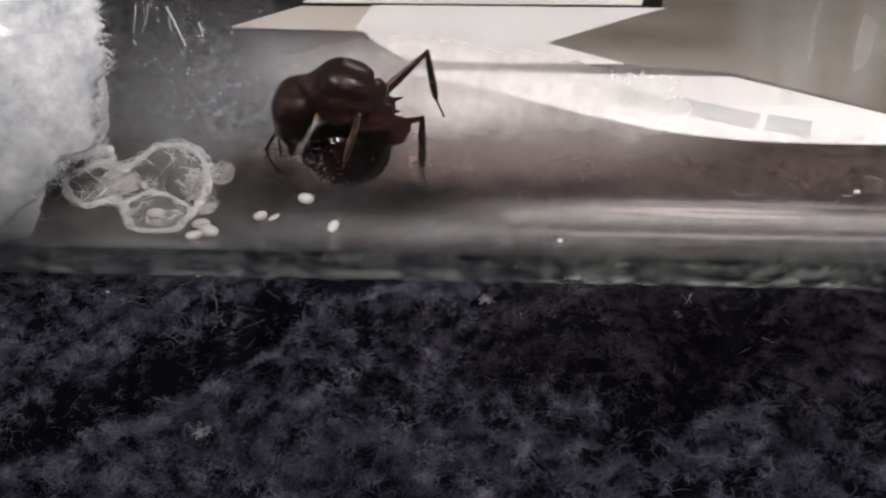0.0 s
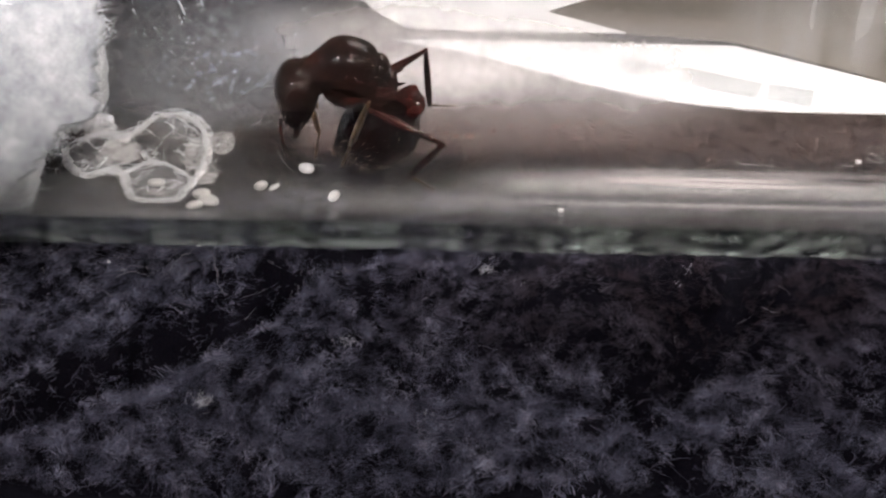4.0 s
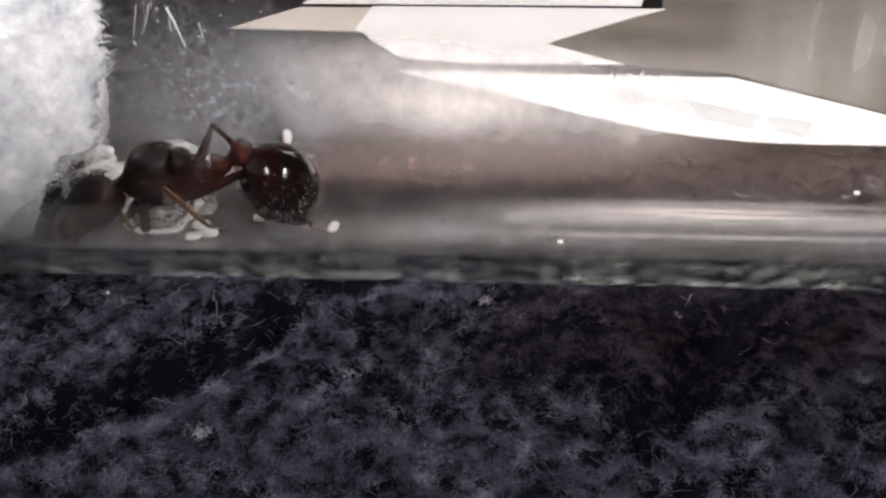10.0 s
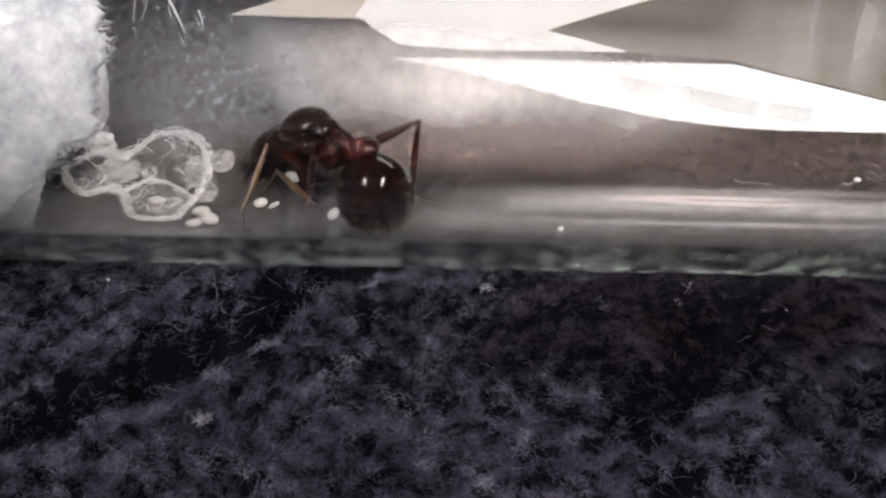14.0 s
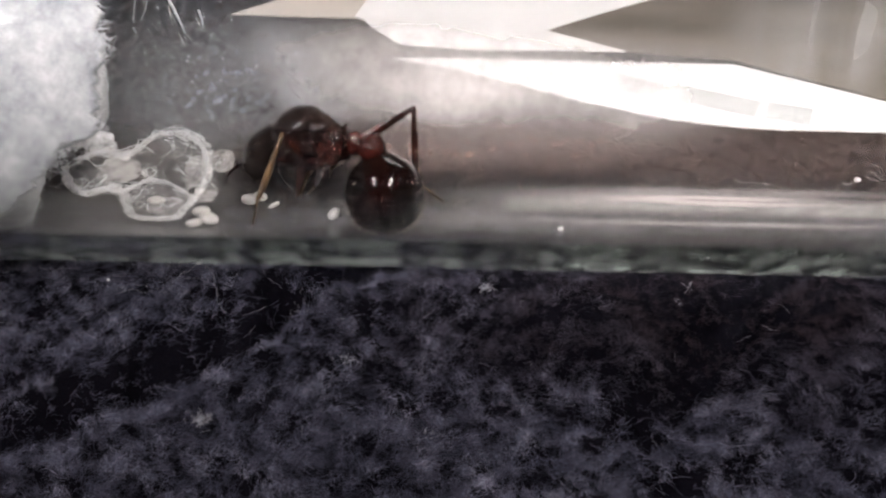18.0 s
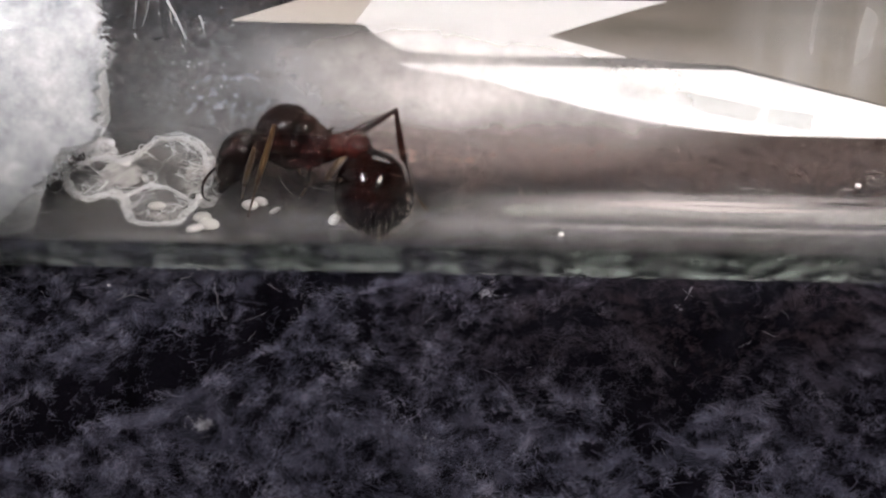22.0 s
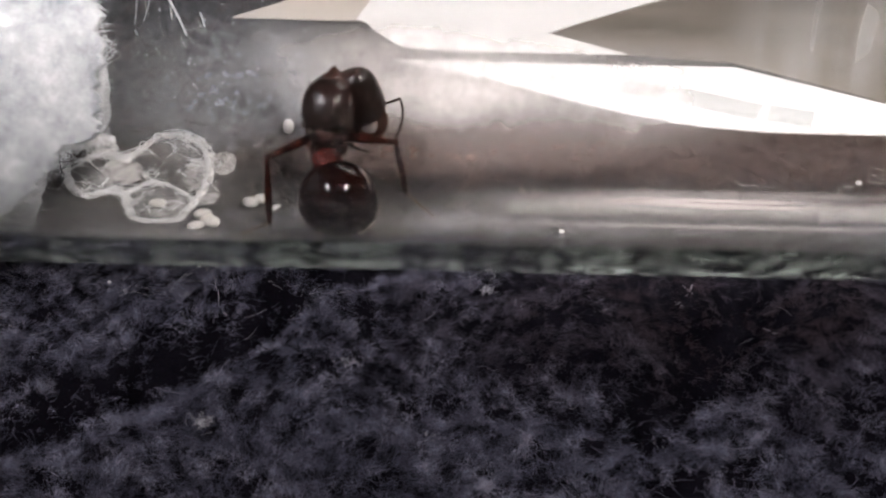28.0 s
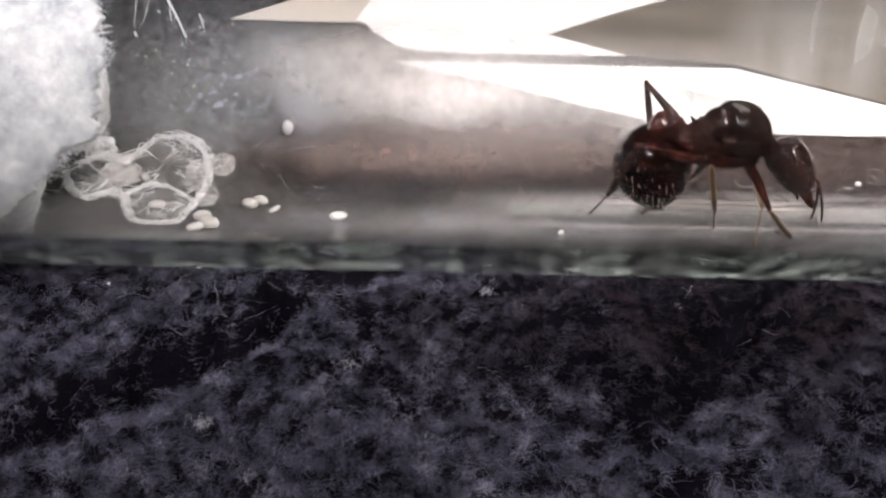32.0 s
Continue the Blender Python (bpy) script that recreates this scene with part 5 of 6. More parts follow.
def key(t, neck, waist, mouth, rear, tip):
    """Where five points of the ant are, in millimetres."""
    ANT_POINTS.append((t, np.array(neck + waist + mouth + rear + tip)))


def plant(leg, t, x, y, z):
    """Where a foot stands."""
    FEET.setdefault(leg, []).append((t, np.array((x, y, z))))


def bend(leg, t, x, y, z):
    """Where a knee is, seen from the middle body."""
    KNEES.setdefault(leg, []).append((t, np.array((x, y, z))))


def glide(rows, t):
    """A smooth value between rows of (time, value)."""
    if t <= rows[0][0]:
        return rows[0][1]
    if t >= rows[-1][0]:
        return rows[-1][1]
    i = max(k for k in range(len(rows) - 1) if rows[k][0] <= t)
    (t0, a), (t1, b) = rows[i], rows[i + 1]
    h = t1 - t0
    m0 = (b - rows[i - 1][1]) / (t1 - rows[i - 1][0]) if i > 0 else (b - a) / h
    m1 = (rows[i + 2][1] - a) / (rows[i + 2][0] - t0) if i + 2 < len(rows) else (b - a) / h
    cap = 2.5 * np.abs(b - a) / h
    m0, m1 = np.clip(m0, -cap, cap), np.clip(m1, -cap, cap)
    s = (t - t0) / h
    return (2 * s ** 3 - 3 * s * s + 1) * a + (s ** 3 - 2 * s * s + s) * h * m0 + (3 * s * s - 2 * s ** 3) * b + (s ** 3 - s * s) * h * m1


def frame_of(at, along, top):
    """A pose at a place, its x along one way and its z near another."""
    x = along.normalized()
    y = top.cross(x).normalized()
    z = x.cross(y)
    return Matrix.Translation(at * MM) @ Matrix((x, y, z)).transposed().to_4x4()


def foot_at(leg, t, default):
    rows = FEET.get(leg, [])
    before = [r for r in rows if r[0] <= t + 1e-6]
    after = [r for r in rows if r[0] > t + 1e-6]
    if before and after and after[0][0] - before[-1][0] < 3.2:
        (t0, a), (t1, b) = before[-1], after[0]
        s = min(max(((t - t0) / (t1 - t0) - 0.25) / 0.5, 0), 1)
        p = a + (b - a) * s * s * (3 - 2 * s)
        move = np.linalg.norm(b - a)
        p = Vector(p)
        if move > 0.8 and all(math.hypot(q[1], q[2] - TC) > TI - 0.4 for q in (a, b)):
            lift = min(0.8, move * 0.3) * math.sin(math.pi * s)
            p = hug(p, max(0.02, lift))
        return p, False
    if before and t - before[-1][0] < 0.05:
        return Vector(before[-1][1]), False
    return default, True


def ant_rows(times):
    """Poses of the ant and of its parts at the given times."""
    ANT_POINTS.sort(key=lambda r: r[0])
    for r in list(FEET.values()) + list(KNEES.values()):
        r.sort(key=lambda q: q[0])
    rows = {"ant": [], head: [], petiole: [], postpetiole: [], gaster: []}
    for th, sh, ft, _, _ in legs.values():
        rows[th], rows[sh], rows[ft] = [], [], []
    for an, _ in antennae:
        rows[an] = []
    stood = {}
    for t in times:
        v = glide(ANT_POINTS, t)
        neck, waist, mouth, rear, tip = (Vector(v[i:i + 3]) for i in (0, 3, 6, 9, 12))
        fwd = (neck - waist).normalized()
        top = Vector((0, -0.15, 1))
        body = frame_of((neck + waist) / 2, fwd, top)
        rot = body.to_3x3()
        left, up = rot @ Vector((0, 1, 0)), rot @ Vector((0, 0, 1))
        centre = (neck + waist) / 2
        back = body.inverted()
        rows["ant"].append((t, body))

        def put(ob, m):
            rows[ob].append((t, back @ m))

        def local(p):
            return centre + rot @ Vector(p)

        n0 = local((1.95, 0, -0.12))
        d = (mouth - n0).normalized()
        put(head, frame_of(n0 + d * 0.24, d, d.cross(left)))
        for an, s in antennae:
            w1, w2 = math.sin(t * 2.1 + s), math.sin(t * 3.3 + 2 * s)
            rows[an].append((t, mm(1.9, 0.44 * s, 0.38, 14 * w1, 10 * w2, s * (-28 + 16 * w1))))
        w0 = local((-2.05, 0, -0.38))
        gd = (tip - rear).normalized()
        g0 = rear
        gap = g0 - w0
        mid = w0 + gap * 0.52 + up * 0.22
        put(petiole, frame_of(w0 - (mid - w0).normalized() * 0.05, mid - w0, left.cross(mid - w0)))
        put(postpetiole, frame_of(mid - (g0 - mid).normalized() * 0.1, g0 - mid, left.cross(g0 - mid)))
        put(gaster, frame_of(g0 + gd * 0.05, gd, left.cross(gd)))
        for name, (th, sh, ft, s, row) in legs.items():
            hx, hy, hz = HIPS[row]
            THIGH, SHIN, FOOT = LEG[row]
            hip = local((hx, hy * s, hz - 0.1))
            sx, sy = STANCE[row]
            want = hug(local((sx, sy * s, -3.0)), 0.05)
            old = stood.get(name)
            if old is None or (old - want).length > 1.4:
                stood[name] = old = want
            foot, free = foot_at(name, t, old)
            stood[name] = foot
            inward = Vector((0, -foot.y, TC - foot.z)).normalized()
            reach = (hip - foot)
            along = (reach - inward * reach.dot(inward)).normalized() if row == "hind" else reach.normalized()
            ankle = foot + (reach.normalized() * 0.35 + along * 0.45 + inward * 0.35).normalized() * FOOT * 0.93
            if (ankle - hip).length > (THIGH + SHIN) * 0.985:
                ankle = hip + (ankle - hip).normalized() * (THIGH + SHIN) * 0.985
            a = ankle - hip
            dist = max(a.length, 0.9)
            ax = a.normalized()
            if row == "front":
                pole = left * s * 0.35 - up * 0.8
            elif free:
                pole = left * s * 0.35 - up * 0.6
            elif row == "middle":
                pole = left * s * 1.0 + up * 0.45
            else:
                pole = up * 1.0 + left * s * 0.45 - fwd * 0.25
            hint = [r for r in KNEES.get(name, []) if abs(r[0] - t) < 3.6]
            pole = (pole - ax * pole.dot(ax)).normalized()
            ca = min(max((THIGH ** 2 + dist ** 2 - SHIN ** 2) / (2 * THIGH * dist), -1), 1)
            knee = hip + ax * THIGH * ca + pole * THIGH * math.sqrt(1 - ca * ca)
            if hint and hint[0][0] - 0.9 < t < hint[-1][0] + 0.45:
                out = Vector([float(np.interp(t, [r[0] for r in hint], [r[1][i] for r in hint])) for i in range(3)])
                knee = hip + (local(out) - hip).normalized() * THIGH
                # shin and foot reach from the knee to where the foot stands
                d = foot - knee
                gap_ = min(max(d.length, abs(SHIN - FOOT) + 0.05), SHIN + FOOT - 0.02)
                cs = (SHIN ** 2 + gap_ ** 2 - FOOT ** 2) / (2 * SHIN * gap_)
                ax = d.normalized()
                side_ = hip - foot - inward * 1.5 if row == "hind" else Vector((0, -0.79, 0.62))
                side_ = (side_ - ax * side_.dot(ax)).normalized()
                cs = min(max(cs, -1), 1)
                ankle = knee + ax * SHIN * cs + side_ * SHIN * math.sqrt(1 - cs * cs)
                pole = (knee - hip).cross(ankle - knee).cross(ankle - hip)
                if pole.length < 1e-6:
                    pole = up
                pole.normalize()
            put(th, frame_of(hip, knee - hip, pole))
            put(sh, frame_of(knee, ankle - knee, pole))
            put(ft, frame_of(ankle, foot - ankle, inward + 0.2 * pole))
    return rows


def motions():
    key(0, (-5.81, -0.95, 8.93), (-2.09, -1.05, 7.35), (-6.63, -0.90, 5.74), (-2.36, -0.08, 5.57), (-6.47, -0.90, 4.69))
    key(1, (-5.51, -1.58, 9.23), (-2.15, -0.42, 7.40), (-6.31, -1.53, 6.03), (-1.49, 0.03, 5.52), (-4.96, -0.95, 4.21))
    key(2, (-5.39, -1.58, 9.11), (-2.12, -0.42, 7.12), (-7.33, -3.18, 6.78), (-1.28, 0.03, 5.30), (-4.87, -1.03, 3.89))
    key(3, (-5.28, -1.69, 9.19), (-2.11, -0.31, 7.19), (-6.50, -1.59, 6.14), (-1.26, -0.01, 5.36), (-4.95, -0.99, 4.04))
    key(3.5, (-5.03, -1.50, 9.16), (-1.81, -0.50, 7.03), (-6.07, -1.52, 6.38), (-1.07, -0.06, 5.29), (-4.91, -0.89, 3.81))
    key(5.5, (-7.64, -0.97, 6.54), (-3.61, -1.43, 7.13), (-7.98, -1.25, 4.42), (-2.34, -0.64, 5.84), (-4.54, -1.21, 2.97))
    key(6, (-8.55, -0.79, 6.64), (-4.72, -1.66, 7.39), (-10.11, -1.29, 3.77), (-3.09, -0.74, 6.55), (-4.60, -1.11, 3.13))
    key(6.5, (-9.20, -0.73, 5.75), (-5.01, -1.77, 7.04), (-10.13, -2.19, 3.11), (-3.20, -1.59, 7.13), (-4.37, -2.30, 3.90))
    key(7, (-9.17, -0.70, 5.70), (-5.51, -1.83, 6.83), (-10.66, -3.00, 3.12), (-3.58, -2.25, 7.39), (-4.54, -3.48, 3.98))
    key(7.5, (-10.47, -0.87, 4.97), (-6.44, -1.70, 6.10), (-12.46, -2.59, 2.75), (-4.27, -1.65, 6.51), (-5.70, -2.76, 3.12))
    key(8, (-11.34, -1.04, 4.99), (-7.44, -1.56, 5.71), (-13.51, -2.19, 2.79), (-4.95, -1.06, 5.79), (-5.83, -2.04, 2.27))
    key(8.5, (-12.19, -1.08, 4.67), (-8.32, -1.58, 5.79), (-14.34, -2.65, 2.83), (-5.93, -1.05, 6.01), (-5.88, -2.12, 2.46))
    key(9, (-12.54, -1.11, 4.43), (-8.74, -1.59, 5.57), (-14.59, -3.11, 2.77), (-6.50, -1.04, 5.95), (-5.85, -2.19, 2.45))
    key(10, (-13.87, -1.34, 4.01), (-9.92, -1.46, 4.66), (-16.01, -3.39, 2.54), (-7.86, -0.81, 5.42), (-5.89, -2.49, 2.71))
    key(10.5, (-14.38, -1.12, 3.59), (-10.20, -1.41, 4.55), (-16.79, -2.63, 1.85), (-8.16, -0.86, 5.19), (-6.04, -2.27, 2.69))
    key(11, (-10.73, -0.91, 4.76), (-6.85, -1.36, 5.62), (-12.88, -1.86, 2.45), (-4.93, -0.91, 6.31), (-2.48, -2.06, 3.71))
    key(11.5, (-9.39, -0.90, 4.84), (-5.77, -1.10, 5.58), (-10.60, -2.05, 2.10), (-3.50, -0.59, 5.86), (-1.89, -2.16, 2.88))
    key(12, (-8.96, -0.39, 4.76), (-5.03, -0.71, 5.44), (-10.22, -0.86, 1.75), (-2.93, -0.59, 5.76), (-1.86, -2.71, 2.83))
    key(12.5, (-8.16, 0.51, 4.25), (-4.47, -0.71, 5.13), (-8.80, 0.86, 1.31), (-2.56, -1.29, 5.85), (-2.03, -2.85, 2.49))
    key(13, (-7.32, 1.21, 4.20), (-4.11, -0.91, 5.26), (-8.26, 2.09, 1.16), (-2.46, -2.04, 5.73), (-2.32, -3.14, 2.15))
    key(14, (-7.18, 1.73, 3.87), (-4.14, -0.73, 4.78), (-8.34, 2.58, 0.90), (-2.95, -2.23, 5.50), (-2.67, -3.45, 1.98))
    key(14.5, (-7.38, 1.71, 4.19), (-4.23, -0.75, 4.43), (-8.15, 2.54, 1.12), (-3.02, -2.26, 5.39), (-2.79, -3.46, 1.84))
    key(17, (-6.92, 1.65, 4.11), (-3.91, -0.85, 4.96), (-7.67, 2.35, 0.99), (-2.73, -2.43, 5.48), (-2.66, -3.53, 1.90))
    key(18, (-7.49, 1.21, 4.01), (-4.20, -0.76, 5.16), (-8.63, 2.49, 1.18), (-2.54, -1.96, 5.33), (-2.39, -3.31, 1.84))
    key(19, (-7.94, 0.86, 4.34), (-4.41, -0.76, 5.25), (-8.62, -0.81, 1.57), (-2.69, -1.74, 5.78), (-2.43, -3.54, 2.50))
    key(20, (-7.98, 0.84, 4.13), (-4.52, -0.69, 5.45), (-9.13, -0.96, 1.61), (-2.76, -1.74, 5.52), (-2.50, -3.11, 2.04))
    key(21, (-8.70, 0.61, 4.21), (-4.91, -0.42, 5.00), (-9.74, 0.11, 1.11), (-3.43, -1.62, 5.77), (-2.66, -3.59, 2.67))
    key(22, (-8.28, 1.09, 4.65), (-4.87, -0.86, 5.32), (-10.08, 0.79, 1.89), (-3.14, -1.88, 5.72), (-2.68, -3.51, 2.36))
    key(23, (-8.06, 1.24, 4.86), (-4.78, -0.96, 5.42), (-9.62, 1.94, 2.03), (-3.05, -2.06, 5.61), (-2.62, -3.36, 2.11))
    key(24, (-7.66, 1.53, 4.93), (-4.78, -1.20, 5.37), (-8.97, 2.93, 2.23), (-3.06, -2.30, 5.57), (-2.72, -3.37, 1.99))
    key(25, (-7.65, 1.41, 5.06), (-4.51, -1.04, 5.50), (-8.94, 1.31, 2.01), (-3.06, -2.44, 5.89), (-2.63, -3.72, 2.39))
    key(25.5, (-7.68, 1.37, 4.98), (-4.36, -0.97, 5.51), (-8.88, 1.19, 1.70), (-3.07, -2.45, 5.85), (-2.69, -3.58, 2.28))
    key(27.5, (-7.01, 1.61, 5.57), (-4.14, -0.61, 5.30), (-7.91, 1.32, 2.65), (-3.50, -2.47, 6.03), (-3.05, -3.04, 1.70))
    key(28, (-4.91, 1.85, 7.04), (-5.26, -0.25, 4.10), (-3.15, 1.65, 4.26), (-4.89, -2.08, 4.95), (-4.14, -2.70, 1.34))
    key(28.5, (-3.61, 1.85, 6.70), (-5.16, -1.05, 5.96), (-1.24, 0.54, 4.65), (-5.20, -2.11, 5.15), (-4.75, -2.40, 1.17))
    key(29, (-2.05, 0.95, 6.13), (-4.95, -1.75, 6.66), (-0.09, 0.43, 3.52), (-6.03, -1.65, 4.93), (-5.64, -2.50, 1.31))
    key(29.3, (-1.50, -0.14, 7.06), (-4.50, -1.46, 6.72), (0.89, -0.04, 4.73), (-6.36, -1.12, 4.89), (-6.01, -1.77, 1.28))
    key(29.6, (-0.70, -0.80, 6.63), (-3.87, -1.06, 6.54), (1.15, -0.18, 3.19), (-5.79, -0.86, 5.07), (-6.14, -1.25, 1.23))
    key(30, (1.84, -1.69, 8.51), (-1.34, -0.51, 6.40), (4.43, -0.36, 6.96), (-2.80, -0.51, 4.96), (-2.40, -0.56, 1.24))
    key(30.3, (4.15, -1.39, 9.01), (0.68, -0.84, 7.15), (6.63, -0.52, 7.03), (-0.79, -0.66, 6.34), (-0.71, -0.59, 2.29))
    key(30.6, (6.78, -1.09, 7.84), (3.02, -1.17, 7.40), (9.00, -0.69, 4.63), (1.12, -0.81, 6.80), (1.66, -0.62, 3.00))
    key(31, (8.35, -0.70, 7.63), (4.46, -1.60, 7.51), (10.78, -0.90, 5.41), (2.69, -1.00, 6.67), (2.89, -0.65, 2.95))
    key(31.5, (12.70, -0.74, 6.71), (8.82, -1.61, 6.41), (14.95, -1.66, 4.48), (6.72, -0.91, 6.67), (7.03, -1.51, 2.98))
    key(32, (13.66, -0.58, 5.96), (9.94, -1.83, 6.77), (15.71, -2.68, 3.90), (8.55, -0.42, 6.25), (8.95, -1.80, 2.79))
    plant("right_hind", 0, 0.26, 4.10, 3.23)
    plant("right_hind", 1, 0.21, 4.10, 3.15)
    plant("right_hind", 2, 0.30, 4.10, 3.16)
    plant("right_hind", 3, 0.68, 4.10, 3.17)
    plant("right_hind", 3.5, 0.38, 4.10, 2.96)
    plant("right_hind", 5.5, 0.12, 4.10, 2.96)
    plant("right_hind", 6.5, -2.98, 4.10, 5.14)
    plant("right_hind", 7, -2.81, 4.10, 5.20)
    plant("right_hind", 7.5, -3.67, 4.10, 5.57)
    plant("right_hind", 8, -4.26, 4.10, 3.37)
    plant("right_hind", 8.5, -5.11, 5.10, 3.28)
    plant("right_hind", 9, -6.21, 3.04, 1.75)
    plant("left_hind", 0, -0.47, -0.15, 1.05)
    plant("left_hind", 1, -0.26, -0.19, 1.05)
    plant("left_hind", 2, -0.54, -0.13, 1.05)
    plant("left_hind", 3, -0.54, -0.13, 1.05)
    plant("left_hind", 3.5, -0.47, -0.29, 1.06)
    plant("left_hind", 5.5, -0.54, -0.22, 1.05)
    plant("left_hind", 6, -3.31, -0.54, 1.07)
    plant("left_hind", 7, -3.29, -1.05, 1.13)
    plant("left_hind", 8, -4.03, -0.09, 1.05)
    plant("left_hind", 8.5, -4.17, -0.23, 1.05)
    plant("left_hind", 9, -4.15, -0.55, 1.07)
    plant("left_hind", 10, -4.18, -2.55, 1.54)
    plant("left_hind", 10.5, -3.92, -2.02, 1.35)
    plant("left_hind", 11, -3.26, -2.75, 1.62)
    plant("left_hind", 11.5, -3.10, -2.42, 1.48)
    plant("left_hind", 12, -3.78, -0.99, 1.12)
    plant("left_hind", 12.5, -3.70, -0.64, 1.08)
    plant("left_middle", 0, -5.11, -0.00, 1.05)
    plant("left_middle", 1, -5.04, -0.17, 1.05)
    plant("left_middle", 2, -5.06, -0.11, 1.05)
    plant("left_middle", 3, -5.07, 0.02, 1.05)
    plant("left_middle", 3.5, -5.03, -0.46, 1.07)
    plant("left_middle", 5.5, -5.26, -0.74, 1.09)
    plant("left_middle", 6, -5.67, -0.63, 1.08)
    plant("left_middle", 6.5, -7.28, -1.17, 1.15)
    plant("left_middle", 7, -7.36, -1.62, 1.24)
    plant("left_middle", 7.5, -8.74, -1.47, 1.21)
    plant("left_middle", 8, -9.04, -1.71, 1.26)
    plant("left_middle", 8.5, -9.15, -1.92, 1.32)
    plant("left_middle", 9, -9.56, -1.51, 1.22)
    plant("left_middle", 10, -9.60, -1.46, 1.21)
    plant("left_middle", 11, -8.83, -2.57, 1.54)
    plant("left_middle", 11.5, -8.49, -2.46, 1.50)
    plant("left_middle", 12, -8.43, -2.22, 1.41)
    plant("left_middle", 12.5, -8.36, -2.02, 1.35)
    plant("left_middle", 13, -8.20, -2.17, 1.40)
    plant("left_middle", 14, -8.56, -2.49, 1.51)
    plant("left_middle", 14.5, -8.49, -2.30, 1.44)
    plant("left_middle", 17, -8.64, -2.58, 1.55)
    plant("left_middle", 18, -8.22, -2.47, 1.50)
    plant("left_middle", 19, -8.36, -2.07, 1.37)
    plant("left_middle", 20, -8.30, -2.64, 1.57)
    plant("left_middle", 21, -8.28, -2.35, 1.46)
    plant("left_middle", 22, -8.68, -1.38, 1.19)
    plant("left_middle", 23, -9.03, -2.52, 1.52)
    plant("left_middle", 24, -8.85, -1.03, 1.13)
    plant("left_middle", 25, -8.72, -2.35, 1.46)
    plant("left_middle", 25.5, -8.97, -3.04, 1.75)
    plant("left_middle", 27.5, -8.62, -2.71, 1.60)
    plant("left_front", 8, -11.91, -1.06, 1.13)
    plant("left_front", 8.5, -13.11, -1.29, 1.17)
    plant("left_front", 9, -13.85, -2.19, 1.40)
    plant("left_front", 10, -15.30, -1.34, 1.18)
    plant("left_front", 11, -11.59, -0.62, 1.08)
    plant("left_front", 11.5, -9.52, -1.41, 1.20)
    plant("left_front", 12, -9.51, -0.88, 1.11)
    plant("left_front", 13, -7.57, -0.57, 1.07)
    plant("left_front", 14, -8.26, 0.16, 1.05)
    plant("left_front", 17, -8.21, 0.29, 1.06)
    plant("left_front", 19, -7.97, 0.10, 1.05)
    plant("left_front", 21, -9.54, 0.18, 1.05)
    plant("left_front", 23, -8.80, 0.42, 1.06)
    plant("left_front", 25, -8.65, 0.61, 1.08)
    plant("right_hind", 12.5, -1.61, 4.56, 2.76)
    plant("right_hind", 13, 0.26, 0.21, 1.05)
    plant("right_hind", 14, 0.19, 0.04, 1.05)
    plant("right_hind", 14.5, -0.06, -0.05, 1.05)
    plant("right_hind", 17, -0.09, 0.28, 1.06)
    plant("right_hind", 18, 0.01, 0.15, 1.05)
    plant("right_hind", 19, -0.06, 0.26, 1.05)
    plant("right_hind", 20, 0.08, 0.19, 1.05)
    plant("right_hind", 21, -0.03, 0.21, 1.05)
    plant("right_hind", 22, -0.80, -0.04, 1.05)
    plant("right_hind", 23, -0.87, 1.43, 1.20)
    plant("right_hind", 24, -1.36, 2.87, 1.67)
    plant("right_hind", 25, 0.39, 0.47, 1.07)
    plant("right_hind", 25.5, 0.35, 0.50, 1.07)
    plant("right_hind", 27.5, -0.73, 0.19, 1.05)
    plant("left_hind", 13, -5.77, -1.19, 1.15)
    plant("left_hind", 14, -6.20, -1.05, 1.13)
    plant("left_hind", 16, -6.63, 0.36, 1.06)
    plant("left_hind", 18, -6.33, 0.22, 1.05)
    plant("left_hind", 20.5, -6.62, 0.24, 1.05)
    plant("left_hind", 23, -6.68, 0.49, 1.07)
    plant("left_hind", 25.5, -6.86, 0.14, 1.05)
    plant("left_hind", 27.5, -7.74, -1.42, 1.20)
    plant("left_front", 0, -5.64, -2.00, 6.68)
    plant("right_front", 0, -6.09, -0.80, 5.91)
    plant("left_front", 1, -5.27, -2.00, 6.74)
    plant("right_front", 1, -5.71, -0.80, 5.97)
    plant("left_front", 2, -5.41, -2.00, 6.58)
    plant("right_front", 2, -5.85, -0.80, 5.81)
    plant("left_front", 3, -5.25, -2.00, 6.75)
    plant("right_front", 3, -5.69, -0.80, 5.98)
    plant("left_front", 3.5, -4.94, -2.00, 6.88)
    plant("right_front", 3.5, -5.36, -0.80, 6.11)
    plant("left_front", 4.3, -5.29, -2.00, 6.75)
    plant("right_front", 4.3, -5.72, -0.80, 5.98)
    bend("left_hind", 0, -2.69, 1.87, 1.89)
    bend("left_hind", 1, -2.74, 2.40, 1.56)
    bend("left_hind", 3, -2.53, 2.35, 1.73)
    bend("left_hind", 3.5, -2.13, 2.52, 1.83)
    bend("right_hind", 0, -2.54, -2.48, 2.01)
    bend("right_hind", 1, -2.92, -3.02, 0.82)
    bend("right_hind", 2, -2.43, -2.41, 1.84)
    bend("right_hind", 3, -2.70, -3.24, 0.74)
    bend("right_hind", 3.5, -2.46, -3.54, 0.47)
    bend("left_middle", 0, -0.36, 2.22, 1.16)
    bend("left_middle", 1, -0.37, 2.57, 0.88)
    bend("left_middle", 3, -0.17, 2.62, 0.88)
    bend("left_hind", 9, -4.77, -0.73, -0.63)
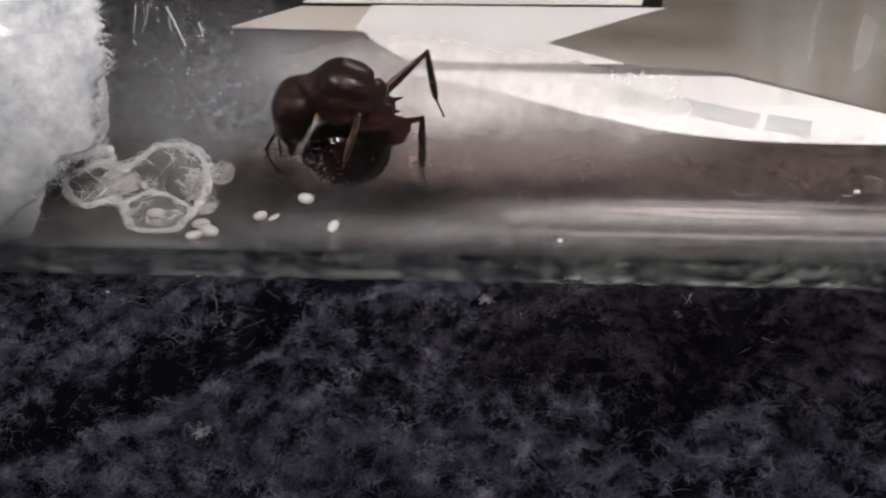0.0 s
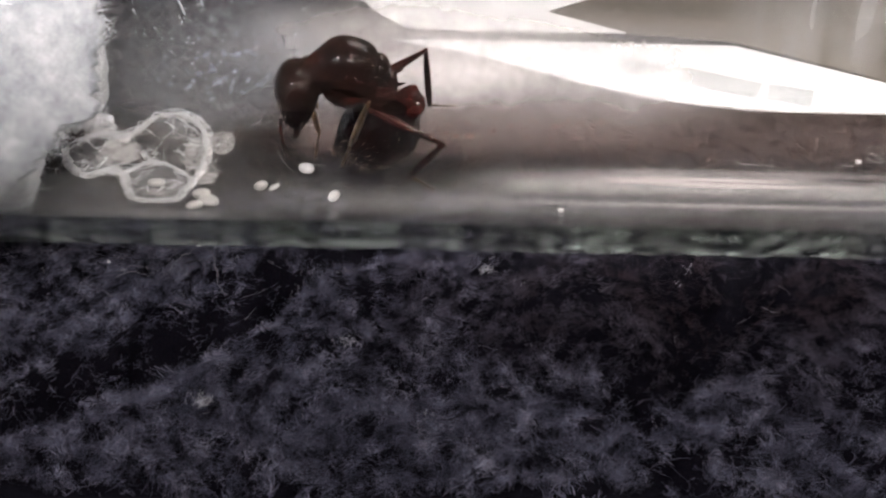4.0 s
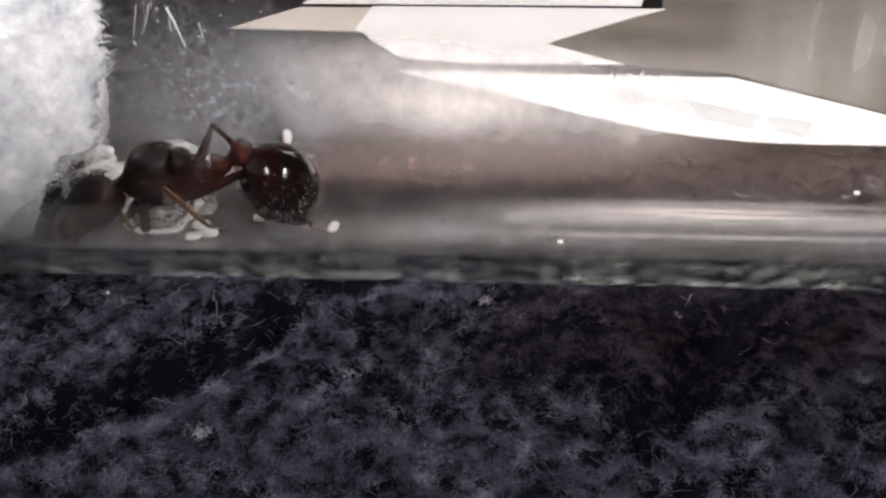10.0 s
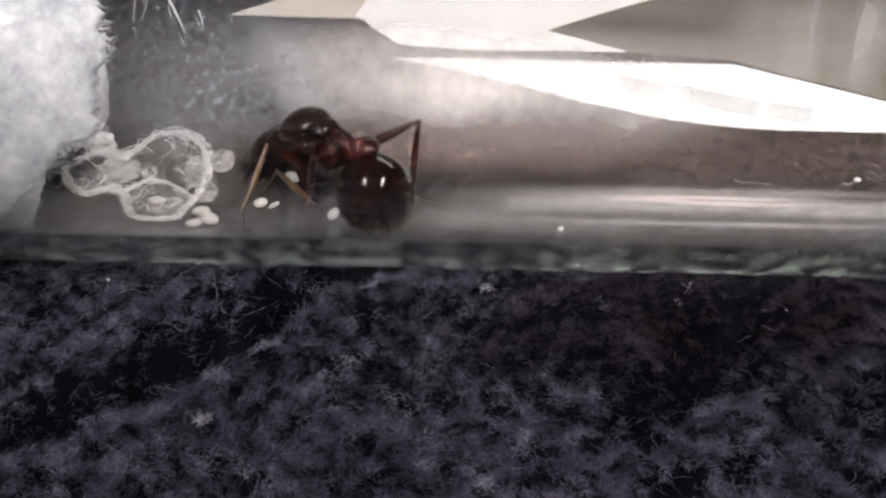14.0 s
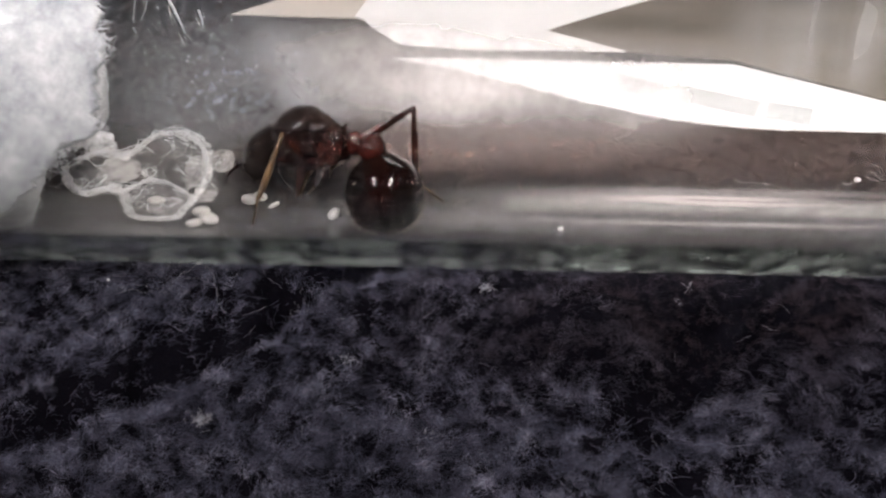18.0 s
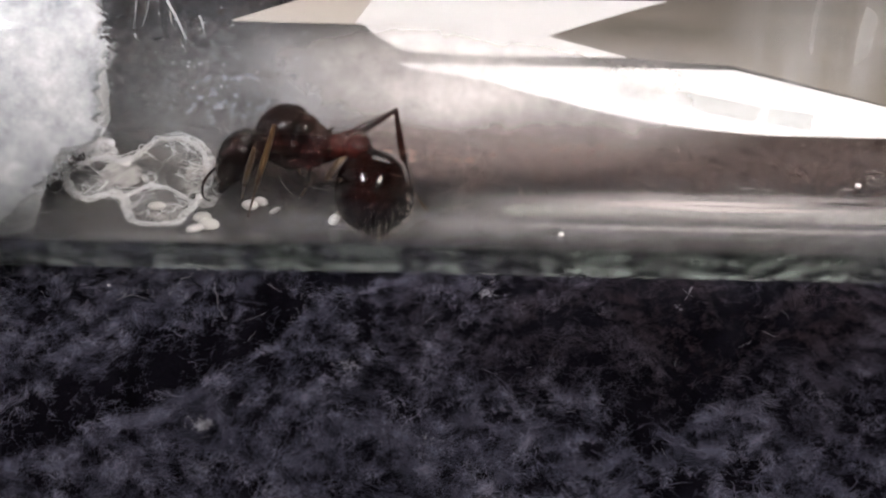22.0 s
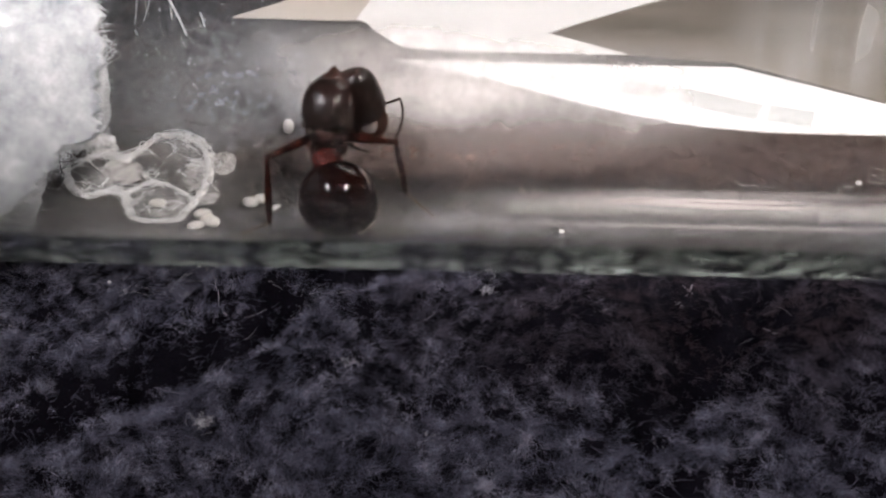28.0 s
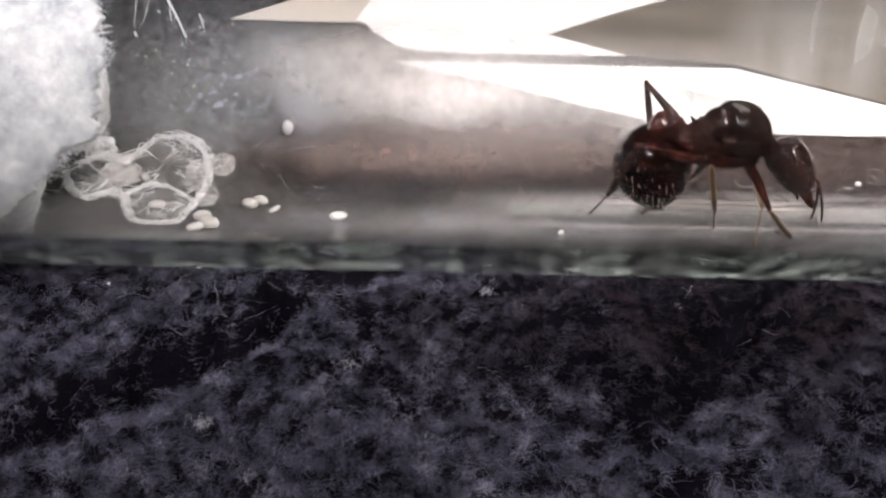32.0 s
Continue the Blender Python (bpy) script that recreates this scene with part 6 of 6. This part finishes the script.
    bend("left_hind", 11, -3.93, 0.89, 0.98)
    bend("left_hind", 11.6, -3.09, 2.00, 1.53)
    bend("right_hind", 8, -2.29, -3.95, -0.52)
    bend("right_hind", 9, -1.26, -4.25, -0.87)
    bend("right_hind", 11, -1.07, -4.27, -1.23)
    bend("right_hind", 11.8, 0.61, -3.92, -1.71)
    bend("left_middle", 7.5, -0.31, 2.63, 0.84)
    bend("left_middle", 8, -0.66, 2.62, 0.74)
    bend("left_middle", 9, -1.27, 1.75, 1.06)
    bend("left_middle", 11, -0.32, 2.30, 1.12)
    bend("left_middle", 12, -0.23, 2.41, 1.05)
    bend("left_middle", 13, 0.35, 2.48, 1.01)
    bend("left_middle", 16, -0.16, 1.92, 1.38)
    bend("left_middle", 18, -0.39, 1.66, 1.45)
    bend("left_middle", 20.5, -0.83, 1.15, 1.48)
    bend("left_middle", 22, -0.44, 1.23, 1.57)
    bend("left_middle", 24, -0.30, 2.13, 1.24)
    bend("left_middle", 27.5, -0.11, 2.00, 1.34)
    bend("left_middle", 29.5, 1.54, 1.25, -3.66)
    bend("left_middle", 32, 0.78, 1.70, -3.82)
    bend("left_front", 9, 1.20, 2.31, 0.80)
    bend("left_front", 16, 0.08, 2.17, 0.60)
    bend("left_front", 18, 0.06, 2.27, 0.48)
    bend("left_front", 20, 0.06, 1.99, 0.75)
    bend("left_front", 23, 0.42, 2.02, 0.90)
    bend("left_front", 25, 0.34, 2.15, 0.76)
    bend("left_hind", 13, -2.83, 2.80, 1.15)
    bend("left_hind", 15, -2.99, 2.15, 1.53)
    bend("left_hind", 18, -3.08, 2.74, 0.96)
    bend("left_hind", 21, -3.32, 2.45, 0.97)
    bend("left_hind", 24, -2.53, 3.11, 1.06)
    bend("left_hind", 26.5, -2.54, 2.94, 1.24)
    bend("right_hind", 13, -2.13, -4.02, -1.48)
    bend("right_hind", 16, -2.87, -3.48, 0.07)
    bend("right_hind", 18, -3.45, -3.17, -0.39)
    bend("right_hind", 20.5, -4.23, -3.24, -0.61)
    bend("right_hind", 22, -3.84, -3.40, 0.10)
    bend("right_hind", 24, -2.44, -3.92, -0.92)
    bend("right_hind", 25.5, -3.34, -3.11, 0.08)
    bend("right_hind", 27.5, -2.28, -3.99, -1.17)
    bend("right_middle", 13, 0.55, -3.42, -1.83)
    bend("right_middle", 16, 0.56, -3.24, -2.37)
    bend("right_middle", 18, 0.25, -3.21, -2.51)
    bend("right_middle", 21, -1.47, -3.02, -1.15)
    bend("right_middle", 24, -0.53, -3.26, -2.19)
    bend("right_middle", 26, -0.26, -3.40, -1.90)
    bend("right_middle", 27.5, 0.20, -3.40, -2.01)
    plant("right_hind", 10, -6.71, 3.30, 1.88)
    plant("right_hind", 11, -5.39, 3.75, 2.15)
    plant("right_hind", 11.6, -5.02, 3.76, 2.16)
    plant("left_middle", 29.5, -1.98, 1.80, 1.29)
    bend("left_hind", 28, -2.18, 2.02, 2.19)
    plant("left_hind", 28, -8.59, -3.59, 2.08)
    bend("right_hind", 28, -0.85, -3.54, 1.84)
    plant("right_hind", 28, -0.49, -0.89, 1.14)
    bend("left_hind", 29, -2.58, 3.19, -0.87)
    plant("left_hind", 29, -8.54, -0.24, 1.08)
    bend("right_hind", 29, -1.94, -2.30, 1.16)
    plant("right_hind", 29, -2.98, 0.45, 1.09)
    bend("right_middle", 29, 1.08, -2.47, -0.83)
    plant("right_middle", 29, -0.73, 0.56, 1.10)
    bend("left_hind", 30, -4.49, 0.36, 1.92)
    plant("left_hind", 30, -5.16, 1.87, 1.34)
    bend("right_hind", 30, -1.35, -2.33, 1.21)
    plant("right_hind", 30, -1.73, -3.60, 2.09)
    bend("right_middle", 30, 0.91, -0.63, -1.65)
    plant("right_middle", 30, 2.63, 2.45, 1.53)
    bend("right_front", 30, 2.65, -0.49, -2.44)
    plant("right_front", 30, 5.88, 1.41, 1.22)
    bend("left_hind", 31, -3.82, 2.71, 0.03)
    plant("left_hind", 31, 1.72, 4.62, 2.84)
    bend("right_hind", 31, -3.30, -1.29, 0.42)
    plant("right_hind", 31, 3.62, 1.93, 1.36)
    bend("right_middle", 31, 0.30, -2.30, -0.90)
    plant("right_middle", 31, 7.77, 0.15, 1.09)
    bend("right_front", 31, 1.20, -2.60, -1.00)
    plant("right_front", 31, 9.44, -3.30, 1.92)
    plant("left_front", 31, 9.46, -0.93, 1.16)
    bend("left_hind", 31.5, -3.21, 2.73, 0.95)
    plant("left_hind", 31.5, 6.96, 4.05, 2.39)
    bend("right_hind", 31.5, -4.26, -0.88, 1.56)
    plant("right_hind", 31.5, 4.87, -1.36, 1.21)
    bend("right_middle", 31.5, -0.27, -1.95, 0.53)
    plant("right_middle", 31.5, 12.08, -0.53, 1.12)
    bend("right_front", 31.5, 0.60, -2.40, -1.30)
    plant("right_front", 31.5, 13.57, -0.32, 1.11)
    bend("left_front", 31.5, 3.39, 0.12, -3.89)
    plant("left_front", 31.5, 13.98, -3.60, 2.09)
    bend("left_hind", 32, -1.75, 3.00, -0.60)
    plant("left_hind", 32, 9.22, 3.89, 2.27)
    bend("right_hind", 32, -5.34, -0.36, -0.13)
    plant("right_hind", 32, 5.90, -1.15, 1.18)
    bend("right_middle", 32, -1.42, -1.66, -0.26)
    plant("right_middle", 32, 11.70, -1.90, 1.35)
    bend("right_front", 32, 1.00, -2.60, -1.30)
    plant("right_front", 32, 14.50, -1.50, 1.25)
    bend("left_front", 32, 3.31, 0.21, -3.64)
    plant("left_front", 32, 13.02, -3.60, 2.09)
    plant("left_front", 28, -5.78, 5.14, 3.40)
    bend("left_front", 28, 1.00, 1.00, -2.60)
    plant("left_front", 28.4, -4.58, 5.14, 3.40)
    bend("left_front", 28.4, 1.00, 1.00, -2.60)
    plant("right_front", 28, -4.18, 5.14, 3.40)
    bend("right_front", 28, 1.00, -1.00, -2.60)
    plant("right_front", 28.4, -2.98, 5.14, 3.40)
    bend("right_front", 28.4, 1.00, -1.00, -2.60)
    plant("left_middle", 28, -5.98, 4.65, 2.90)
    bend("left_middle", 28, 0.20, 1.00, -2.60)
    plant("left_middle", 28.4, -4.78, 4.65, 2.90)
    bend("left_middle", 28.4, 0.20, 1.00, -2.60)
    plant("right_middle", 28, -4.08, 4.65, 2.90)
    bend("right_middle", 28, 0.20, -1.00, -2.60)
    plant("right_middle", 28.4, -2.88, 4.65, 2.90)
    bend("right_middle", 28.4, 0.20, -1.00, -2.60)
    times = [0.2 * i for i in range(161)]
    rows = ant_rows(times)
    walk(ant, rows.pop("ant"))
    for ob, r in rows.items():
        walk(ob, r)
    # the eggs that are shifted about
    walk(egg_shifted, [(0, mm(-8.13, -0.58, 1.32, 0, 0, 40)), (13.4, mm(-8.13, -0.58, 1.32, 0, 0, 40)), (16.0, mm(-8.23, 0.06, 1.29, 0, 0, -20)), (32, mm(-8.23, 0.06, 1.29, 0, 0, -20))])
    walk(egg_carried, [(0, mm(-6.24, 0.84, 1.37, 0, 0, -15)), (13.4, mm(-6.24, 0.84, 1.37, 0, 0, -15)), (14.2, mm(-7.2, 1.0, 1.9, 0, 0, -10)), (15.6, mm(-8.6, 0.4, 1.7, 0, 0, -5)), (16.2, mm(-8.67, -0.28, 1.33, 0, 0, -10)), (32, mm(-8.67, -0.28, 1.33, 0, 0, -10))])
    walk(egg_rolled, [(0, mm(-4.82, -1.40, 1.43, 0, 0, 75)), (28.6, mm(-4.82, -1.40, 1.43, 0, 0, 75)), (29.4, mm(-4.66, -1.17, 1.38, 0, 0, 8)), (32, mm(-4.66, -1.17, 1.38, 0, 0, 8))])


motions()
